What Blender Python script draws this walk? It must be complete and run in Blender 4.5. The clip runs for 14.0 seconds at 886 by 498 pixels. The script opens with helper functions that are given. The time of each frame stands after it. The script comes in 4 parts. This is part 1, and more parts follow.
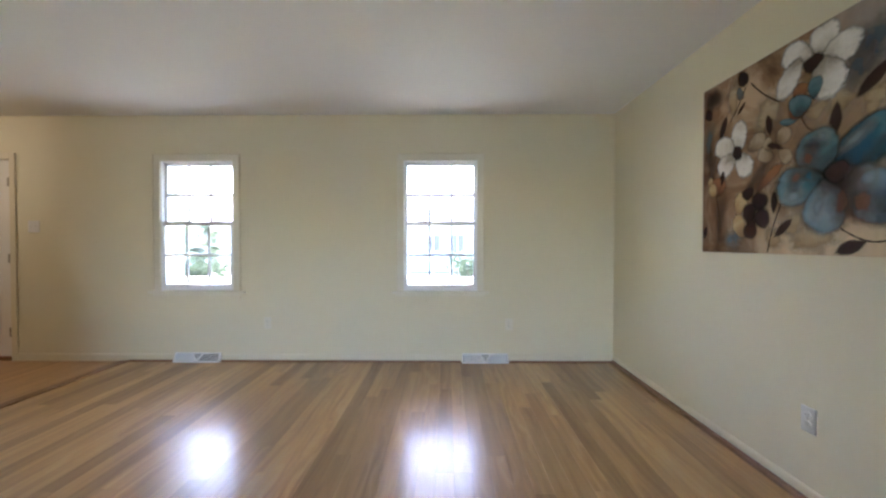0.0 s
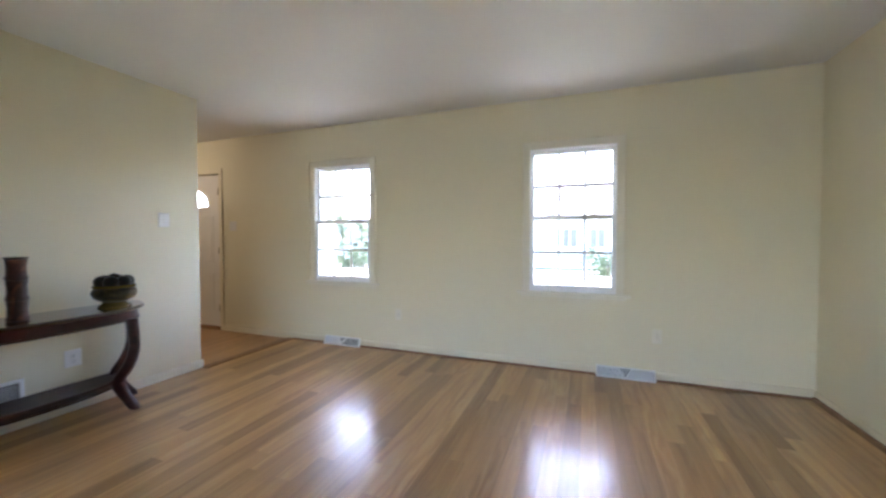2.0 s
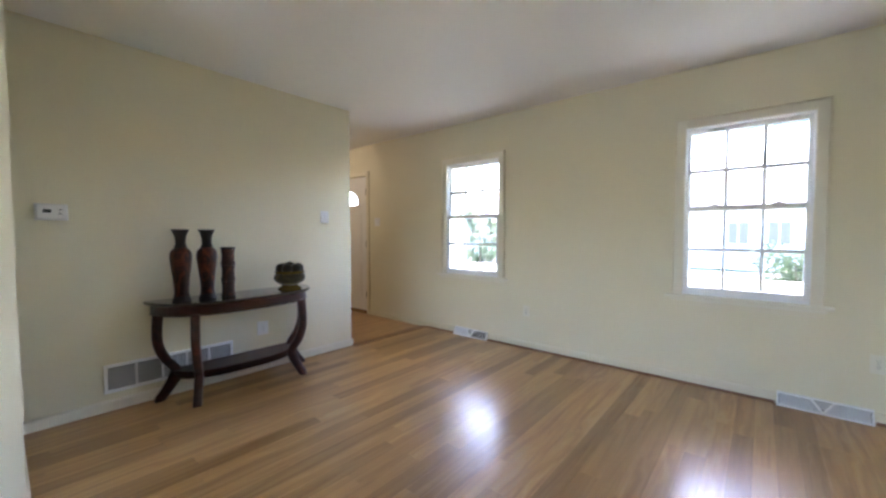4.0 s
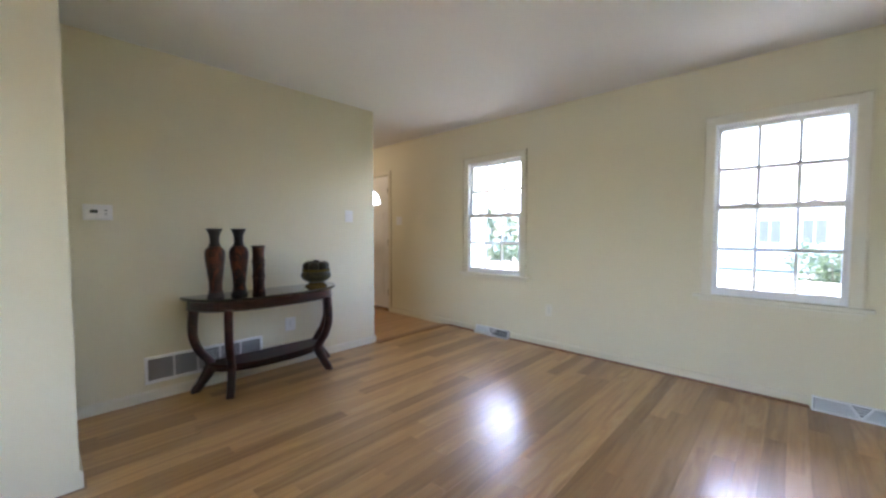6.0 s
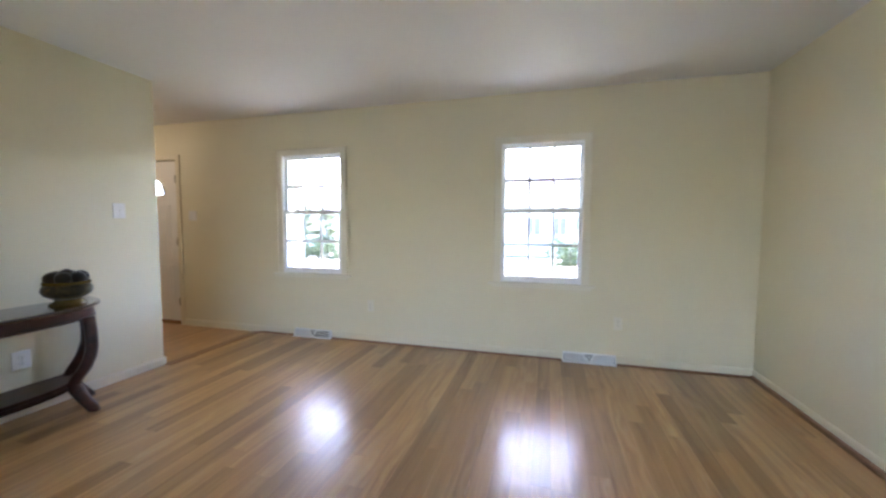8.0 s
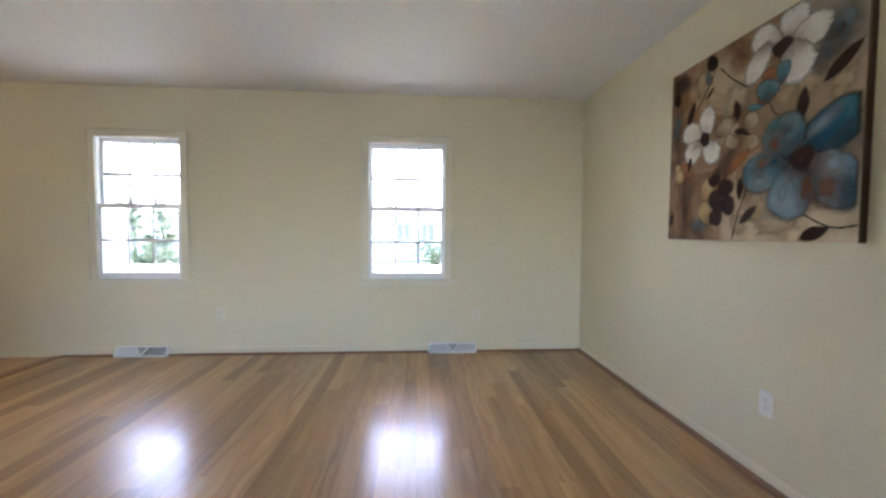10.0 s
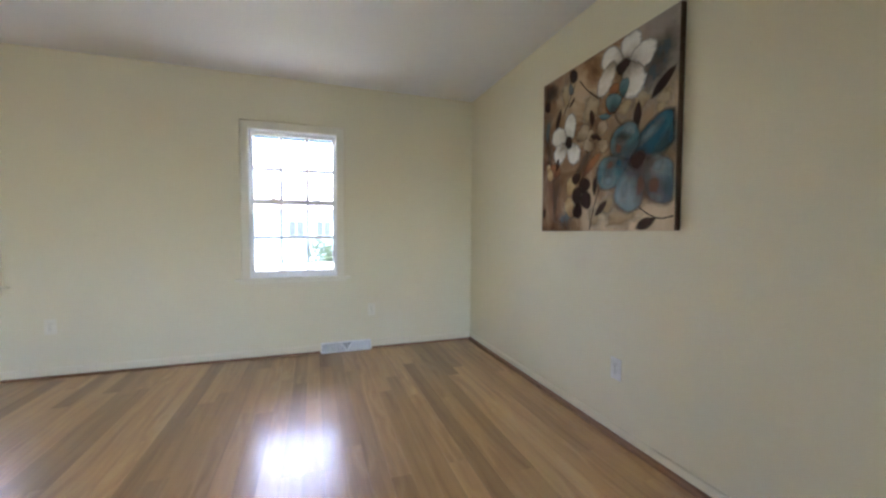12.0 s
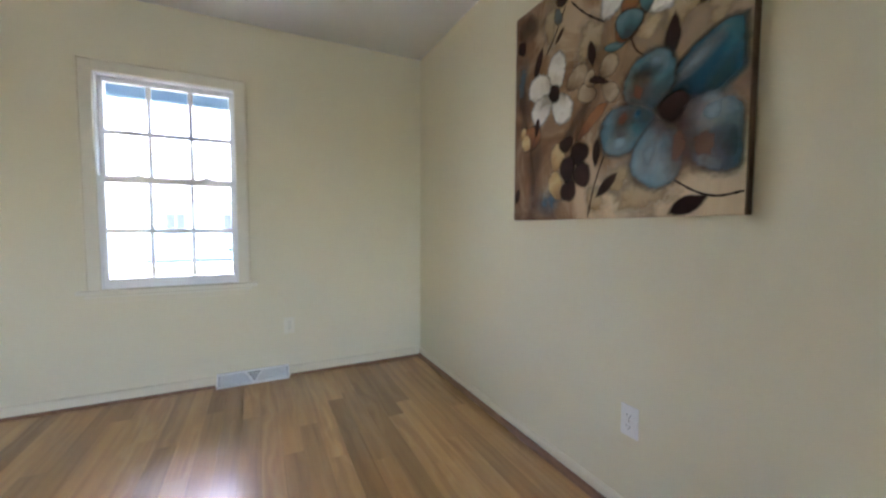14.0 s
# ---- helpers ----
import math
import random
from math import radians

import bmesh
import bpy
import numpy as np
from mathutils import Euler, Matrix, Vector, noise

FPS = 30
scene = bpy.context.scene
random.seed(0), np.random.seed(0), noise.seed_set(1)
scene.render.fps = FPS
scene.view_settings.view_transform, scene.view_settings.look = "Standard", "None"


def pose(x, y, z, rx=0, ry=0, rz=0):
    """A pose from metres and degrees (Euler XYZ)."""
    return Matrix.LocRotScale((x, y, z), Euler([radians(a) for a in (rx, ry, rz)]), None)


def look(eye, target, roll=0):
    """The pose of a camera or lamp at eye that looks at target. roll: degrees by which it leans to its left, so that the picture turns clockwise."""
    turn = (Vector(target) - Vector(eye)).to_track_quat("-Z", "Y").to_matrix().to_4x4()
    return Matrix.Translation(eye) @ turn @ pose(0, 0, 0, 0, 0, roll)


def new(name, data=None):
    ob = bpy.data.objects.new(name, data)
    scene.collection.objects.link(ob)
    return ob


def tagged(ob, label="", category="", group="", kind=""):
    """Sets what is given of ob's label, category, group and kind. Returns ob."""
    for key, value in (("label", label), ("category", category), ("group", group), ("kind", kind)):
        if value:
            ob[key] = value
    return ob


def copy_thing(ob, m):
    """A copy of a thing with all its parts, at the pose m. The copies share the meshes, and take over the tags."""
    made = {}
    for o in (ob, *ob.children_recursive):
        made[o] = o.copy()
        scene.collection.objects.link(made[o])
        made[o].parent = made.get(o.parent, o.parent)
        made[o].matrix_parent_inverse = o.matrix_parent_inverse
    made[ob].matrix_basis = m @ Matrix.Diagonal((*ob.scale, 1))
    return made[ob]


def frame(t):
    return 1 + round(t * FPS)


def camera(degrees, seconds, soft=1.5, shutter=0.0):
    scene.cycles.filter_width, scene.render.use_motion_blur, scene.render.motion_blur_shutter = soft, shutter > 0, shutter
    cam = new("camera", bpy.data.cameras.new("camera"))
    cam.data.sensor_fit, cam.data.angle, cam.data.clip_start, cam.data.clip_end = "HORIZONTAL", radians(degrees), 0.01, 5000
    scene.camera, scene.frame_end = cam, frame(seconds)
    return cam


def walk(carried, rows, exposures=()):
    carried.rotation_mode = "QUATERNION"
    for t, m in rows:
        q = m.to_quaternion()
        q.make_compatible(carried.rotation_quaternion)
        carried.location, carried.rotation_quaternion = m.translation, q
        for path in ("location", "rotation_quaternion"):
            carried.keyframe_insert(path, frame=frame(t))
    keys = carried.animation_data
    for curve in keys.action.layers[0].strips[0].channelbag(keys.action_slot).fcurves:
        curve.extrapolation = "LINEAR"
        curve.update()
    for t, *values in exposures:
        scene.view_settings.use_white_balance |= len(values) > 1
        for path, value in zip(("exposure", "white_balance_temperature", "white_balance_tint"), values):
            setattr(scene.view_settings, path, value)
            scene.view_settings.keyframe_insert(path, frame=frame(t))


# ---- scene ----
cam = camera(99.2, 14.0, soft=2.5, shutter=0.4)
PATH = [
    (0, (0.028, 0.096, 1.168), (0.007, 2.096, 1.139), 0.01),
    (0.5, (0.061, 0.209, 1.173), (0.020, 2.208, 1.141), -0.04),
    (1, (0.088, 0.243, 1.177), (-0.110, 2.232, 1.135), 0.01),
    (1.5, (0.094, 0.278, 1.179), (-0.374, 2.221, 1.129), -0.01),
    (2, (0.086, 0.294, 1.179), (-0.624, 2.163, 1.123), -0.02),
    (2.5, (0.073, 0.303, 1.181), (-0.820, 2.091, 1.116), -0.03),
    (3, (0.066, 0.311, 1.180), (-0.984, 2.012, 1.108), -0.09),
    (3.5, (0.066, 0.322, 1.176), (-1.116, 1.933, 1.098), 0.01),
    (4, (0.070, 0.333, 1.176), (-1.220, 1.859, 1.093), 0.03),
    (4.2, (0.072, 0.338, 1.179), (-1.250, 1.836, 1.095), -0.08),
    (4.7, (0.072, 0.318, 1.172), (-1.331, 1.741, 1.089), 0.05),
    (5.25, (0.068, 0.303, 1.174), (-1.369, 1.691, 1.089), 0.05),
    (5.8, (0.062, 0.288, 1.177), (-1.336, 1.716, 1.089), 0.05),
    (6.3, (0.062, 0.287, 1.187), (-1.218, 1.820, 1.091), 0.03),
    (6.5, (0.055, 0.279, 1.189), (-1.144, 1.877, 1.093), 0.01),
    (7, (0.043, 0.263, 1.197), (-0.908, 2.019, 1.091), 0.03),
    (7.5, (0.037, 0.250, 1.208), (-0.684, 2.112, 1.097), 0.14),
    (8, (0.027, 0.236, 1.226), (-0.507, 2.160, 1.103), 0.22),
    (10.5, (0.078, 0.209, 1.129), (0.360, 2.188, 1.051), 0.37),
    (11, (0.092, 0.204, 1.127), (0.510, 2.158, 1.048), 0.27),
    (11.5, (0.110, 0.211, 1.119), (0.648, 2.135, 1.037), 0.33),
    (12, (0.121, 0.208, 1.104), (0.770, 2.098, 1.017), 0.28),
    (12.5, (0.192, 0.290, 1.081), (0.935, 2.144, 0.984), 0.21),
    (13, (0.278, 0.486, 1.079), (1.084, 2.313, 0.971), 0.16),
    (13.5, (0.366, 0.678, 1.088), (1.204, 2.490, 0.980), 0.10),
    (14, (0.450, 0.895, 1.082), (1.328, 2.688, 0.967), 0.20),
]
walk(cam, [(t, look(eye, target, roll)) for t, eye, target, roll in PATH], [(0, 4.77, 6200, 22.5), (14, 4.77, 6200, 22.5)])

# ---- light: high sun over the street in front of the house, clear sky, daylight through the front windows and an added rear one ----
world = bpy.data.worlds.new("sky")
scene.world = world
world.use_nodes = True
sky = world.node_tree.nodes.new("ShaderNodeTexSky")
sky.sky_type, sky.sun_disc = "NISHITA", False
sky.sun_elevation, sky.sun_rotation = radians(57), radians(341)
sky.air_density, sky.dust_density = 1.0, 1.2
world.node_tree.links.new(sky.outputs[0], world.node_tree.nodes["Background"].inputs[0])
world.node_tree.nodes["Background"].inputs[1].default_value = 0.15
sun = new("sun", bpy.data.lights.new("sun", "SUN"))
sun.data.energy, sun.data.angle, sun.data.color = 2.4, radians(0.6), (1.0, 0.96, 0.9)
sun.matrix_world = look((-2.0, 5.8, 9.5), (0, 0, 0))


# ---- materials ----
class Nodes:
    """A node material under construction."""

    def __init__(self, name, rough=0.5, metal=0.0):
        self.m = bpy.data.materials.new(name)
        self.m.use_nodes = True
        self.t = self.m.node_tree
        self.b = self.t.nodes["Principled BSDF"]
        self.b.inputs["Roughness"].default_value = rough
        self.b.inputs["Metallic"].default_value = metal

    def n(self, kind, **ins):
        node = self.t.nodes.new("ShaderNode" + kind)
        for k, v in ins.items():
            self.put(node.inputs[k.replace("_", " ")], v)
        return node

    def put(self, socket, v):
        if isinstance(v, bpy.types.NodeSocket):
            self.t.links.new(v, socket)
        elif isinstance(v, tuple) and len(v) == 3 and socket.type == "RGBA":
            socket.default_value = (*v, 1)
        else:
            socket.default_value = v

    def coords(self, scale=(1, 1, 1), shuffle=False):
        out = self.n("TexCoord").outputs["Object"]
        if shuffle:
            rnd = self.n("ObjectInfo").outputs["Random"]
            mul = self.n("VectorMath")
            mul.operation = "SCALE"
            mul.inputs[0].default_value = (37.0, 53.0, 19.0)
            self.put(mul.inputs["Scale"], rnd)
            add = self.n("VectorMath")
            self.put(add.inputs[0], out)
            self.put(add.inputs[1], mul.outputs[0])
            out = add.outputs[0]
        mp = self.n("Mapping")
        mp.inputs["Scale"].default_value = scale
        self.put(mp.inputs["Vector"], out)
        return mp.outputs[0]

    def noise(self, vec, scale, detail=4.0, rough=0.55, distort=0.0):
        nd = self.n("TexNoise", Vector=vec, Scale=scale, Detail=detail, Roughness=rough, Distortion=distort)
        return nd.outputs["Fac"]

    def ramp(self, fac, *stops):
        r = self.n("ValToRGB", Fac=fac)
        e = r.color_ramp.elements
        while len(e) < len(stops):
            e.new(0.5)
        for el, (p, c) in zip(e, stops):
            el.position, el.color = p, (*c, 1)
        return r.outputs[0]

    def mix(self, fac, a, b, mode="MIX"):
        mx = self.t.nodes.new("ShaderNodeMix")
        mx.data_type, mx.blend_type = "RGBA", mode
        self.put(mx.inputs[0], fac)
        self.put(mx.inputs[6], a)
        self.put(mx.inputs[7], b)
        return mx.outputs[2]

    def math(self, op, a, b=0.0):
        md = self.n("Math")
        md.operation = op
        self.put(md.inputs[0], a)
        self.put(md.inputs[1], b)
        return md.outputs[0]

    def color(self, c):
        self.put(self.b.inputs["Base Color"], c)
        return self

    def rough(self, r):
        self.put(self.b.inputs["Roughness"], r)
        return self

    def bump(self, height, strength=0.1, dist=0.01):
        bp = self.n("Bump", Height=height, Strength=strength, Distance=dist)
        self.put(self.b.inputs["Normal"], bp.outputs[0])
        return self


def mottled(name, a, b, scale=6.0, rough=0.5, bump=0.05, fine=120.0, metal=0.0, stretch=(1, 1, 1), dist=0.004):
    k = Nodes(name, rough, metal)
    v = k.coords(stretch)
    big, small = k.noise(v, scale), k.noise(v, fine, 3.0)
    k.color(k.mix(k.math("ADD", k.math("MULTIPLY", big, 0.7), k.math("MULTIPLY", small, 0.3)), a, b))
    k.rough(k.math("ADD", rough - 0.06, k.math("MULTIPLY", big, 0.12)))
    return k.bump(small, bump, dist).m


def wood(name, dark, mid, light, rough, tone=0.35, grain=26.0, along=1.0, bump=0.04, coat=0.0, spec=0.5):
    """Boards whose grain runs along local y, each board with its own tone."""
    k = Nodes(name, rough)
    v = k.coords((grain, along, grain), True)
    rings = k.noise(v, 1.0, 3.5, 0.5, 0.6)
    pores = k.noise(k.coords((grain * 9, along * 4, grain * 9), True), 1.0, 3.0, 0.7)
    slow = k.noise(k.coords((3.0, 0.5, 3.0), True), 1.0, 2.0)
    c = k.ramp(rings, (0.28, dark), (0.5, mid), (0.72, light))
    c = k.mix(k.math("MULTIPLY", pores, 0.08), c, dark)
    wave = k.n("TexWave", Vector=k.coords((1, 0.16, 1), True), Scale=grain * 0.5, Distortion=9.0, Detail=3.0, Detail_Scale=1.6)
    wave.bands_direction = "X"
    c = k.mix(k.math("MULTIPLY", k.ramp(wave.outputs["Fac"], (0.55, (0, 0, 0)), (0.95, (1, 1, 1))), k.math("MULTIPLY", slow, 0.55)), c, dark)
    rnd = k.n("ObjectInfo").outputs["Random"]
    shade = k.math("ADD", 1.0 - tone * 0.55, k.math("MULTIPLY", k.math("ADD", k.math("MULTIPLY", rnd, 0.75), k.math("MULTIPLY", slow, 0.5)), tone))
    tint = k.n("CombineColor", Red=shade, Green=shade, Blue=shade)
    c = k.mix(1.0, c, tint.outputs[0], "MULTIPLY")
    k.color(c)
    k.rough(k.math("ADD", rough - 0.04, k.math("MULTIPLY", rings, 0.09)))
    k.b.inputs["Coat Weight"].default_value = coat
    k.b.inputs["Specular IOR Level"].default_value = spec
    k.b.inputs["Coat Roughness"].default_value = 0.15
    return k.bump(pores, bump, 0.002).m


def laminate():
    """Printed oak strips along local y: strips of clearly different tone, flame figure, pale flecks, satin wear layer."""
    k = Nodes("oak_laminate", 0.42)
    rnd = k.n("ObjectInfo").outputs["Random"]
    streak = k.noise(k.coords((30, 1.3, 30), True), 1.0, 4.0, 0.6, 0.5)
    pores = k.noise(k.coords((210, 7.0, 210), True), 1.0, 3.0, 0.7)
    slow = k.noise(k.coords((5.0, 0.7, 5.0), True), 1.0, 2.0)
    c = k.ramp(streak, (0.28, (0.43, 0.226, 0.082)), (0.5, (0.54, 0.300, 0.112)), (0.74, (0.605, 0.354, 0.138)))
    flame = k.n("TexWave", Vector=k.coords((1, 0.22, 1), True), Scale=4.2, Distortion=10.0, Detail=2.0, Detail_Scale=1.8, Detail_Roughness=0.6)
    flame.bands_direction = "X"
    rib = k.ramp(flame.outputs["Fac"], (0.50, (0, 0, 0)), (0.85, (1, 1, 1)))
    figured = k.ramp(slow, (0.40, (0, 0, 0)), (0.62, (1, 1, 1)))
    c = k.mix(k.math("MULTIPLY", k.math("MULTIPLY", rib, figured), 0.28), c, (0.28, 0.135, 0.052))
    pale = k.ramp(flame.outputs["Fac"], (0.0, (1, 1, 1)), (0.16, (0, 0, 0)))
    c = k.mix(k.math("MULTIPLY", k.math("MULTIPLY", pale, figured), 0.24), c, (0.68, 0.47, 0.25))
    c = k.mix(k.math("MULTIPLY", pores, 0.12), c, (0.22, 0.11, 0.045))
    shade = k.ramp(rnd, (0.0, (0.66, 0.62, 0.57)), (0.22, (0.83, 0.81, 0.78)), (0.5, (1.0, 0.99, 0.98)), (0.8, (1.06, 1.06, 1.06)), (1.0, (1.14, 1.14, 1.16)))
    c = k.mix(1.0, c, shade, "MULTIPLY")
    k.color(c)
    k.rough(k.math("ADD", 0.38, k.math("MULTIPLY", streak, 0.10)))
    k.b.inputs["Specular IOR Level"].default_value = 0.60
    k.b.inputs["Coat Weight"].default_value = 0.78
    k.b.inputs["Coat Roughness"].default_value = 0.19
    return k.bump(pores, 0.02, 0.002).m


def wall_paint(name, a, b):
    k = Nodes(name, 0.62)
    v = k.coords()
    big, mid, stipple = k.noise(v, 0.9, 3.0), k.noise(v, 7.0, 4.0), k.noise(v, 260.0, 2.0)
    k.color(k.mix(k.math("ADD", k.math("MULTIPLY", big, 0.65), k.math("MULTIPLY", mid, 0.35)), a, b))
    k.rough(k.math("ADD", 0.52, k.math("MULTIPLY", mid, 0.16)))
    return k.bump(k.math("ADD", stipple, k.math("MULTIPLY", mid, 0.8)), 0.05, 0.003).m


M_WALL = wall_paint("cream_wall_paint", (0.740, 0.684, 0.495), (0.805, 0.749, 0.56))
M_CEIL = wall_paint("white_ceiling_paint", (0.84, 0.838, 0.825), (0.89, 0.887, 0.875))
M_TRIM = mottled("white_trim_paint", (0.76, 0.74, 0.70), (0.86, 0.84, 0.80), 5.0, 0.35, 0.04)
M_BASE = mottled("baseboard_paint", (0.745, 0.684, 0.515), (0.81, 0.749, 0.58), 5.0, 0.45, 0.04)
M_CASE = mottled("cream_white_casing_paint", (0.765, 0.723, 0.59), (0.83, 0.788, 0.655), 5.0, 0.4, 0.04)
M_VINYL = mottled("white_vinyl", (0.86, 0.87, 0.88), (0.91, 0.92, 0.93), 3.0, 0.3, 0.02)
M_DOOR = mottled("door_paint", (0.81, 0.785, 0.73), (0.87, 0.845, 0.79), 4.0, 0.35, 0.03)
M_PLATE = mottled("switch_plastic", (0.80, 0.79, 0.76), (0.86, 0.85, 0.83), 8.0, 0.3, 0.01)
M_PLASTIC_GREY = mottled("socket_plastic", (0.78, 0.775, 0.76), (0.83, 0.825, 0.81), 20.0, 0.35, 0.01)
M_SLOT = mottled("slot_black", (0.02, 0.02, 0.02), (0.035, 0.035, 0.035), 20.0, 0.5, 0.01)
# dark grey: stands in for shade inside the ducts, and colours the thermostat buttons
M_DUCT = mottled("duct_shadow_metal", (0.17, 0.17, 0.17), (0.23, 0.23, 0.23), 9.0, 0.6, 0.03)
M_ENAMEL = mottled("white_enamel", (0.84, 0.835, 0.82), (0.90, 0.895, 0.88), 9.0, 0.35, 0.03)
M_LOUVRE = mottled("grey_enamel_louvre", (0.74, 0.74, 0.735), (0.81, 0.81, 0.805), 14.0, 0.4, 0.03)
M_BRASS = mottled("aged_hinge_steel", (0.30, 0.27, 0.22), (0.42, 0.38, 0.30), 30.0, 0.4, 0.05, metal=0.9)
M_LAMINATE = laminate()
M_FOYER = wood("foyer_oak", (0.38, 0.20, 0.085), (0.52, 0.30, 0.135), (0.58, 0.355, 0.17), 0.32, 0.25, 26.0, 1.4)
M_SHOE = wood("shoe_wood", (0.19, 0.090, 0.042), (0.28, 0.145, 0.068), (0.34, 0.19, 0.095), 0.40, 0.2, 40.0, 1.0)
M_SUBFLOOR = mottled("joint_shadow_board", (0.06, 0.04, 0.025), (0.10, 0.065, 0.04), 8.0, 0.8, 0.05)
M_TOP = wood("polished_cherry_top", (0.010, 0.0032, 0.0025), (0.030, 0.008, 0.0055), (0.058, 0.016, 0.010), 0.16, 0.2, 20.0, 1.5, 0.01, 1.0, 0.6)
M_CHERRY = wood("dark_cherry_wood", (0.014, 0.0035, 0.0022), (0.042, 0.0095, 0.0050), (0.075, 0.018, 0.009), 0.30, 0.2, 20.0, 1.5, 0.03, 0.08, 0.4)
M_SOFFIT = mottled("blue_porch_paint", (0.09, 0.15, 0.24), (0.115, 0.18, 0.275), 3.0, 0.6, 0.03)
M_SIDING = mottled("white_siding_paint", (0.72, 0.72, 0.71), (0.80, 0.80, 0.79), 2.0, 0.5, 0.03)
M_SHINGLE = mottled("grey_shingle", (0.26, 0.26, 0.27), (0.40, 0.39, 0.39), 3.0, 0.9, 0.3, 30.0)
M_ROAD = mottled("asphalt", (0.09, 0.09, 0.09), (0.13, 0.13, 0.128), 0.8, 0.9, 0.3, 60.0)
M_CONCRETE = mottled("pale_concrete", (0.42, 0.41, 0.39), (0.54, 0.53, 0.50), 0.9, 0.85, 0.2, 40.0)
M_BARK = mottled("tree_bark", (0.07, 0.055, 0.04), (0.17, 0.14, 0.11), 6.0, 0.9, 0.6, 40.0, stretch=(1, 1, 0.25), dist=0.02)
M_PORCH = mottled("porch_floor_paint", (0.54, 0.535, 0.52), (0.62, 0.615, 0.60), 3.0, 0.6, 0.05)


def lawn_material():
    k = Nodes("lawn_grass", 0.9)
    v = k.coords()
    c = k.ramp(k.noise(v, 0.35, 5.0), (0.3, (0.07, 0.09, 0.035)), (0.55, (0.10, 0.115, 0.05)), (0.8, (0.15, 0.14, 0.08)))
    k.color(k.mix(k.math("MULTIPLY", k.noise(v, 25.0, 3.0), 0.5), c, (0.07, 0.10, 0.03)))
    return k.bump(k.noise(v, 40.0, 3.0), 0.8, 0.05).m


def leaf_material(name, a, b, glow=1.5, thin_share=0.35):
    k = Nodes(name, 0.55)
    rnd = k.n("NewGeometry").outputs["Random Per Island"]
    k.color(k.mix(rnd, a, b))
    thin = k.n("BsdfTranslucent", Color=k.mix(rnd, tuple(glow * x for x in a), tuple(glow * x for x in b)))
    both = k.n("MixShader", Fac=thin_share)
    k.t.links.new(k.b.outputs[0], both.inputs[1])
    k.t.links.new(thin.outputs[0], both.inputs[2])
    k.t.links.new(both.outputs[0], k.t.nodes["Material Output"].inputs[0])
    return k.m


M_LAWN = lawn_material()
M_LEAF = leaf_material("shrub_leaf", (0.045, 0.066, 0.034), (0.075, 0.105, 0.058))
M_NEEDLE = leaf_material("tree_leaf", (0.09, 0.115, 0.07), (0.12, 0.13, 0.10), 3.0, 0.65)


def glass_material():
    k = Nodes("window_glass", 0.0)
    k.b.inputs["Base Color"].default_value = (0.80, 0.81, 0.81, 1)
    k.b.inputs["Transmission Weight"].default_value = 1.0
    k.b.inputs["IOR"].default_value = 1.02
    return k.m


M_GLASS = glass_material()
M_FAR_GLASS = mottled("far_window_glass", (0.10, 0.10, 0.11), (0.15, 0.15, 0.16), 1.5, 0.3, 0.0)
M_DISPLAY = mottled("grey_display", (0.05, 0.06, 0.055), (0.09, 0.10, 0.09), 40.0, 0.15, 0.0)


def lacquer(name, dark, ember, scale=5.0):
    """Dark lacquered vase with ember-coloured clouds."""
    k = Nodes(name, 0.3)
    k.b.inputs["Specular IOR Level"].default_value = 0.32
    v = k.coords((1, 1, 0.55))
    cloud = k.noise(v, scale * 3.2, 5.0, 0.6, 1.2)
    crackle = k.noise(v, 90.0, 3.0)
    c = k.ramp(cloud, (0.42, dark), (0.51, tuple(0.4 * x for x in ember)), (0.62, ember))
    k.color(k.mix(k.math("MULTIPLY", crackle, 0.4), c, dark))
    k.rough(k.math("ADD", 0.24, k.math("MULTIPLY", cloud, 0.2)))
    return k.bump(crackle, 0.12, 0.003).m


M_VASE = lacquer("ember_lacquer", (0.020, 0.007, 0.005), (0.20, 0.050, 0.016))
M_VASE_DARK = mottled("dark_lacquer", (0.009, 0.005, 0.004), (0.022, 0.010, 0.008), 20.0, 0.40, 0.05)
M_BAMBOO = lacquer("brown_ring_lacquer", (0.034, 0.013, 0.009), (0.19, 0.068, 0.034), 4.0)
M_GLAZE = lacquer("olive_yellow_glaze", (0.030, 0.024, 0.008), (0.12, 0.085, 0.018), 6.0)
M_GLAZE_BAND = mottled("ochre_glaze", (0.10, 0.070, 0.014), (0.17, 0.12, 0.026), 25.0, 0.25, 0.03)
M_BALL = lacquer("dark_ball_lacquer", (0.010, 0.012, 0.007), (0.045, 0.024, 0.014), 6.0)


# ---- mesh helpers ----
def box(bm, x0, x1, y0, y1, z0, z1, bevel=0.0):
    made = bmesh.ops.create_cube(bm, size=1.0, matrix=Matrix.LocRotScale(((x0 + x1) / 2, (y0 + y1) / 2, (z0 + z1) / 2), None, (x1 - x0, y1 - y0, z1 - z0)))
    if bevel:
        edges = list({e for v in made["verts"] for e in v.link_edges})
        bmesh.ops.bevel(bm, geom=edges, offset=bevel, segments=2, profile=0.5, affect="EDGES")


def part(name, bm, material, parent=None, label="", smooth=False):
    bmesh.ops.recalc_face_normals(bm, faces=bm.faces)
    me = bpy.data.meshes.new(name)
    bm.to_mesh(me)
    bm.free()
    me.materials.append(material)
    if smooth:
        me.shade_smooth()
    ob = new(name, me)
    ob.parent = parent
    return tagged(ob, label)


def block(name, material, parent, b, bevel=0.003, label=""):
    bm = bmesh.new()
    box(bm, *b, bevel=bevel)
    return part(name, bm, material, parent, label)


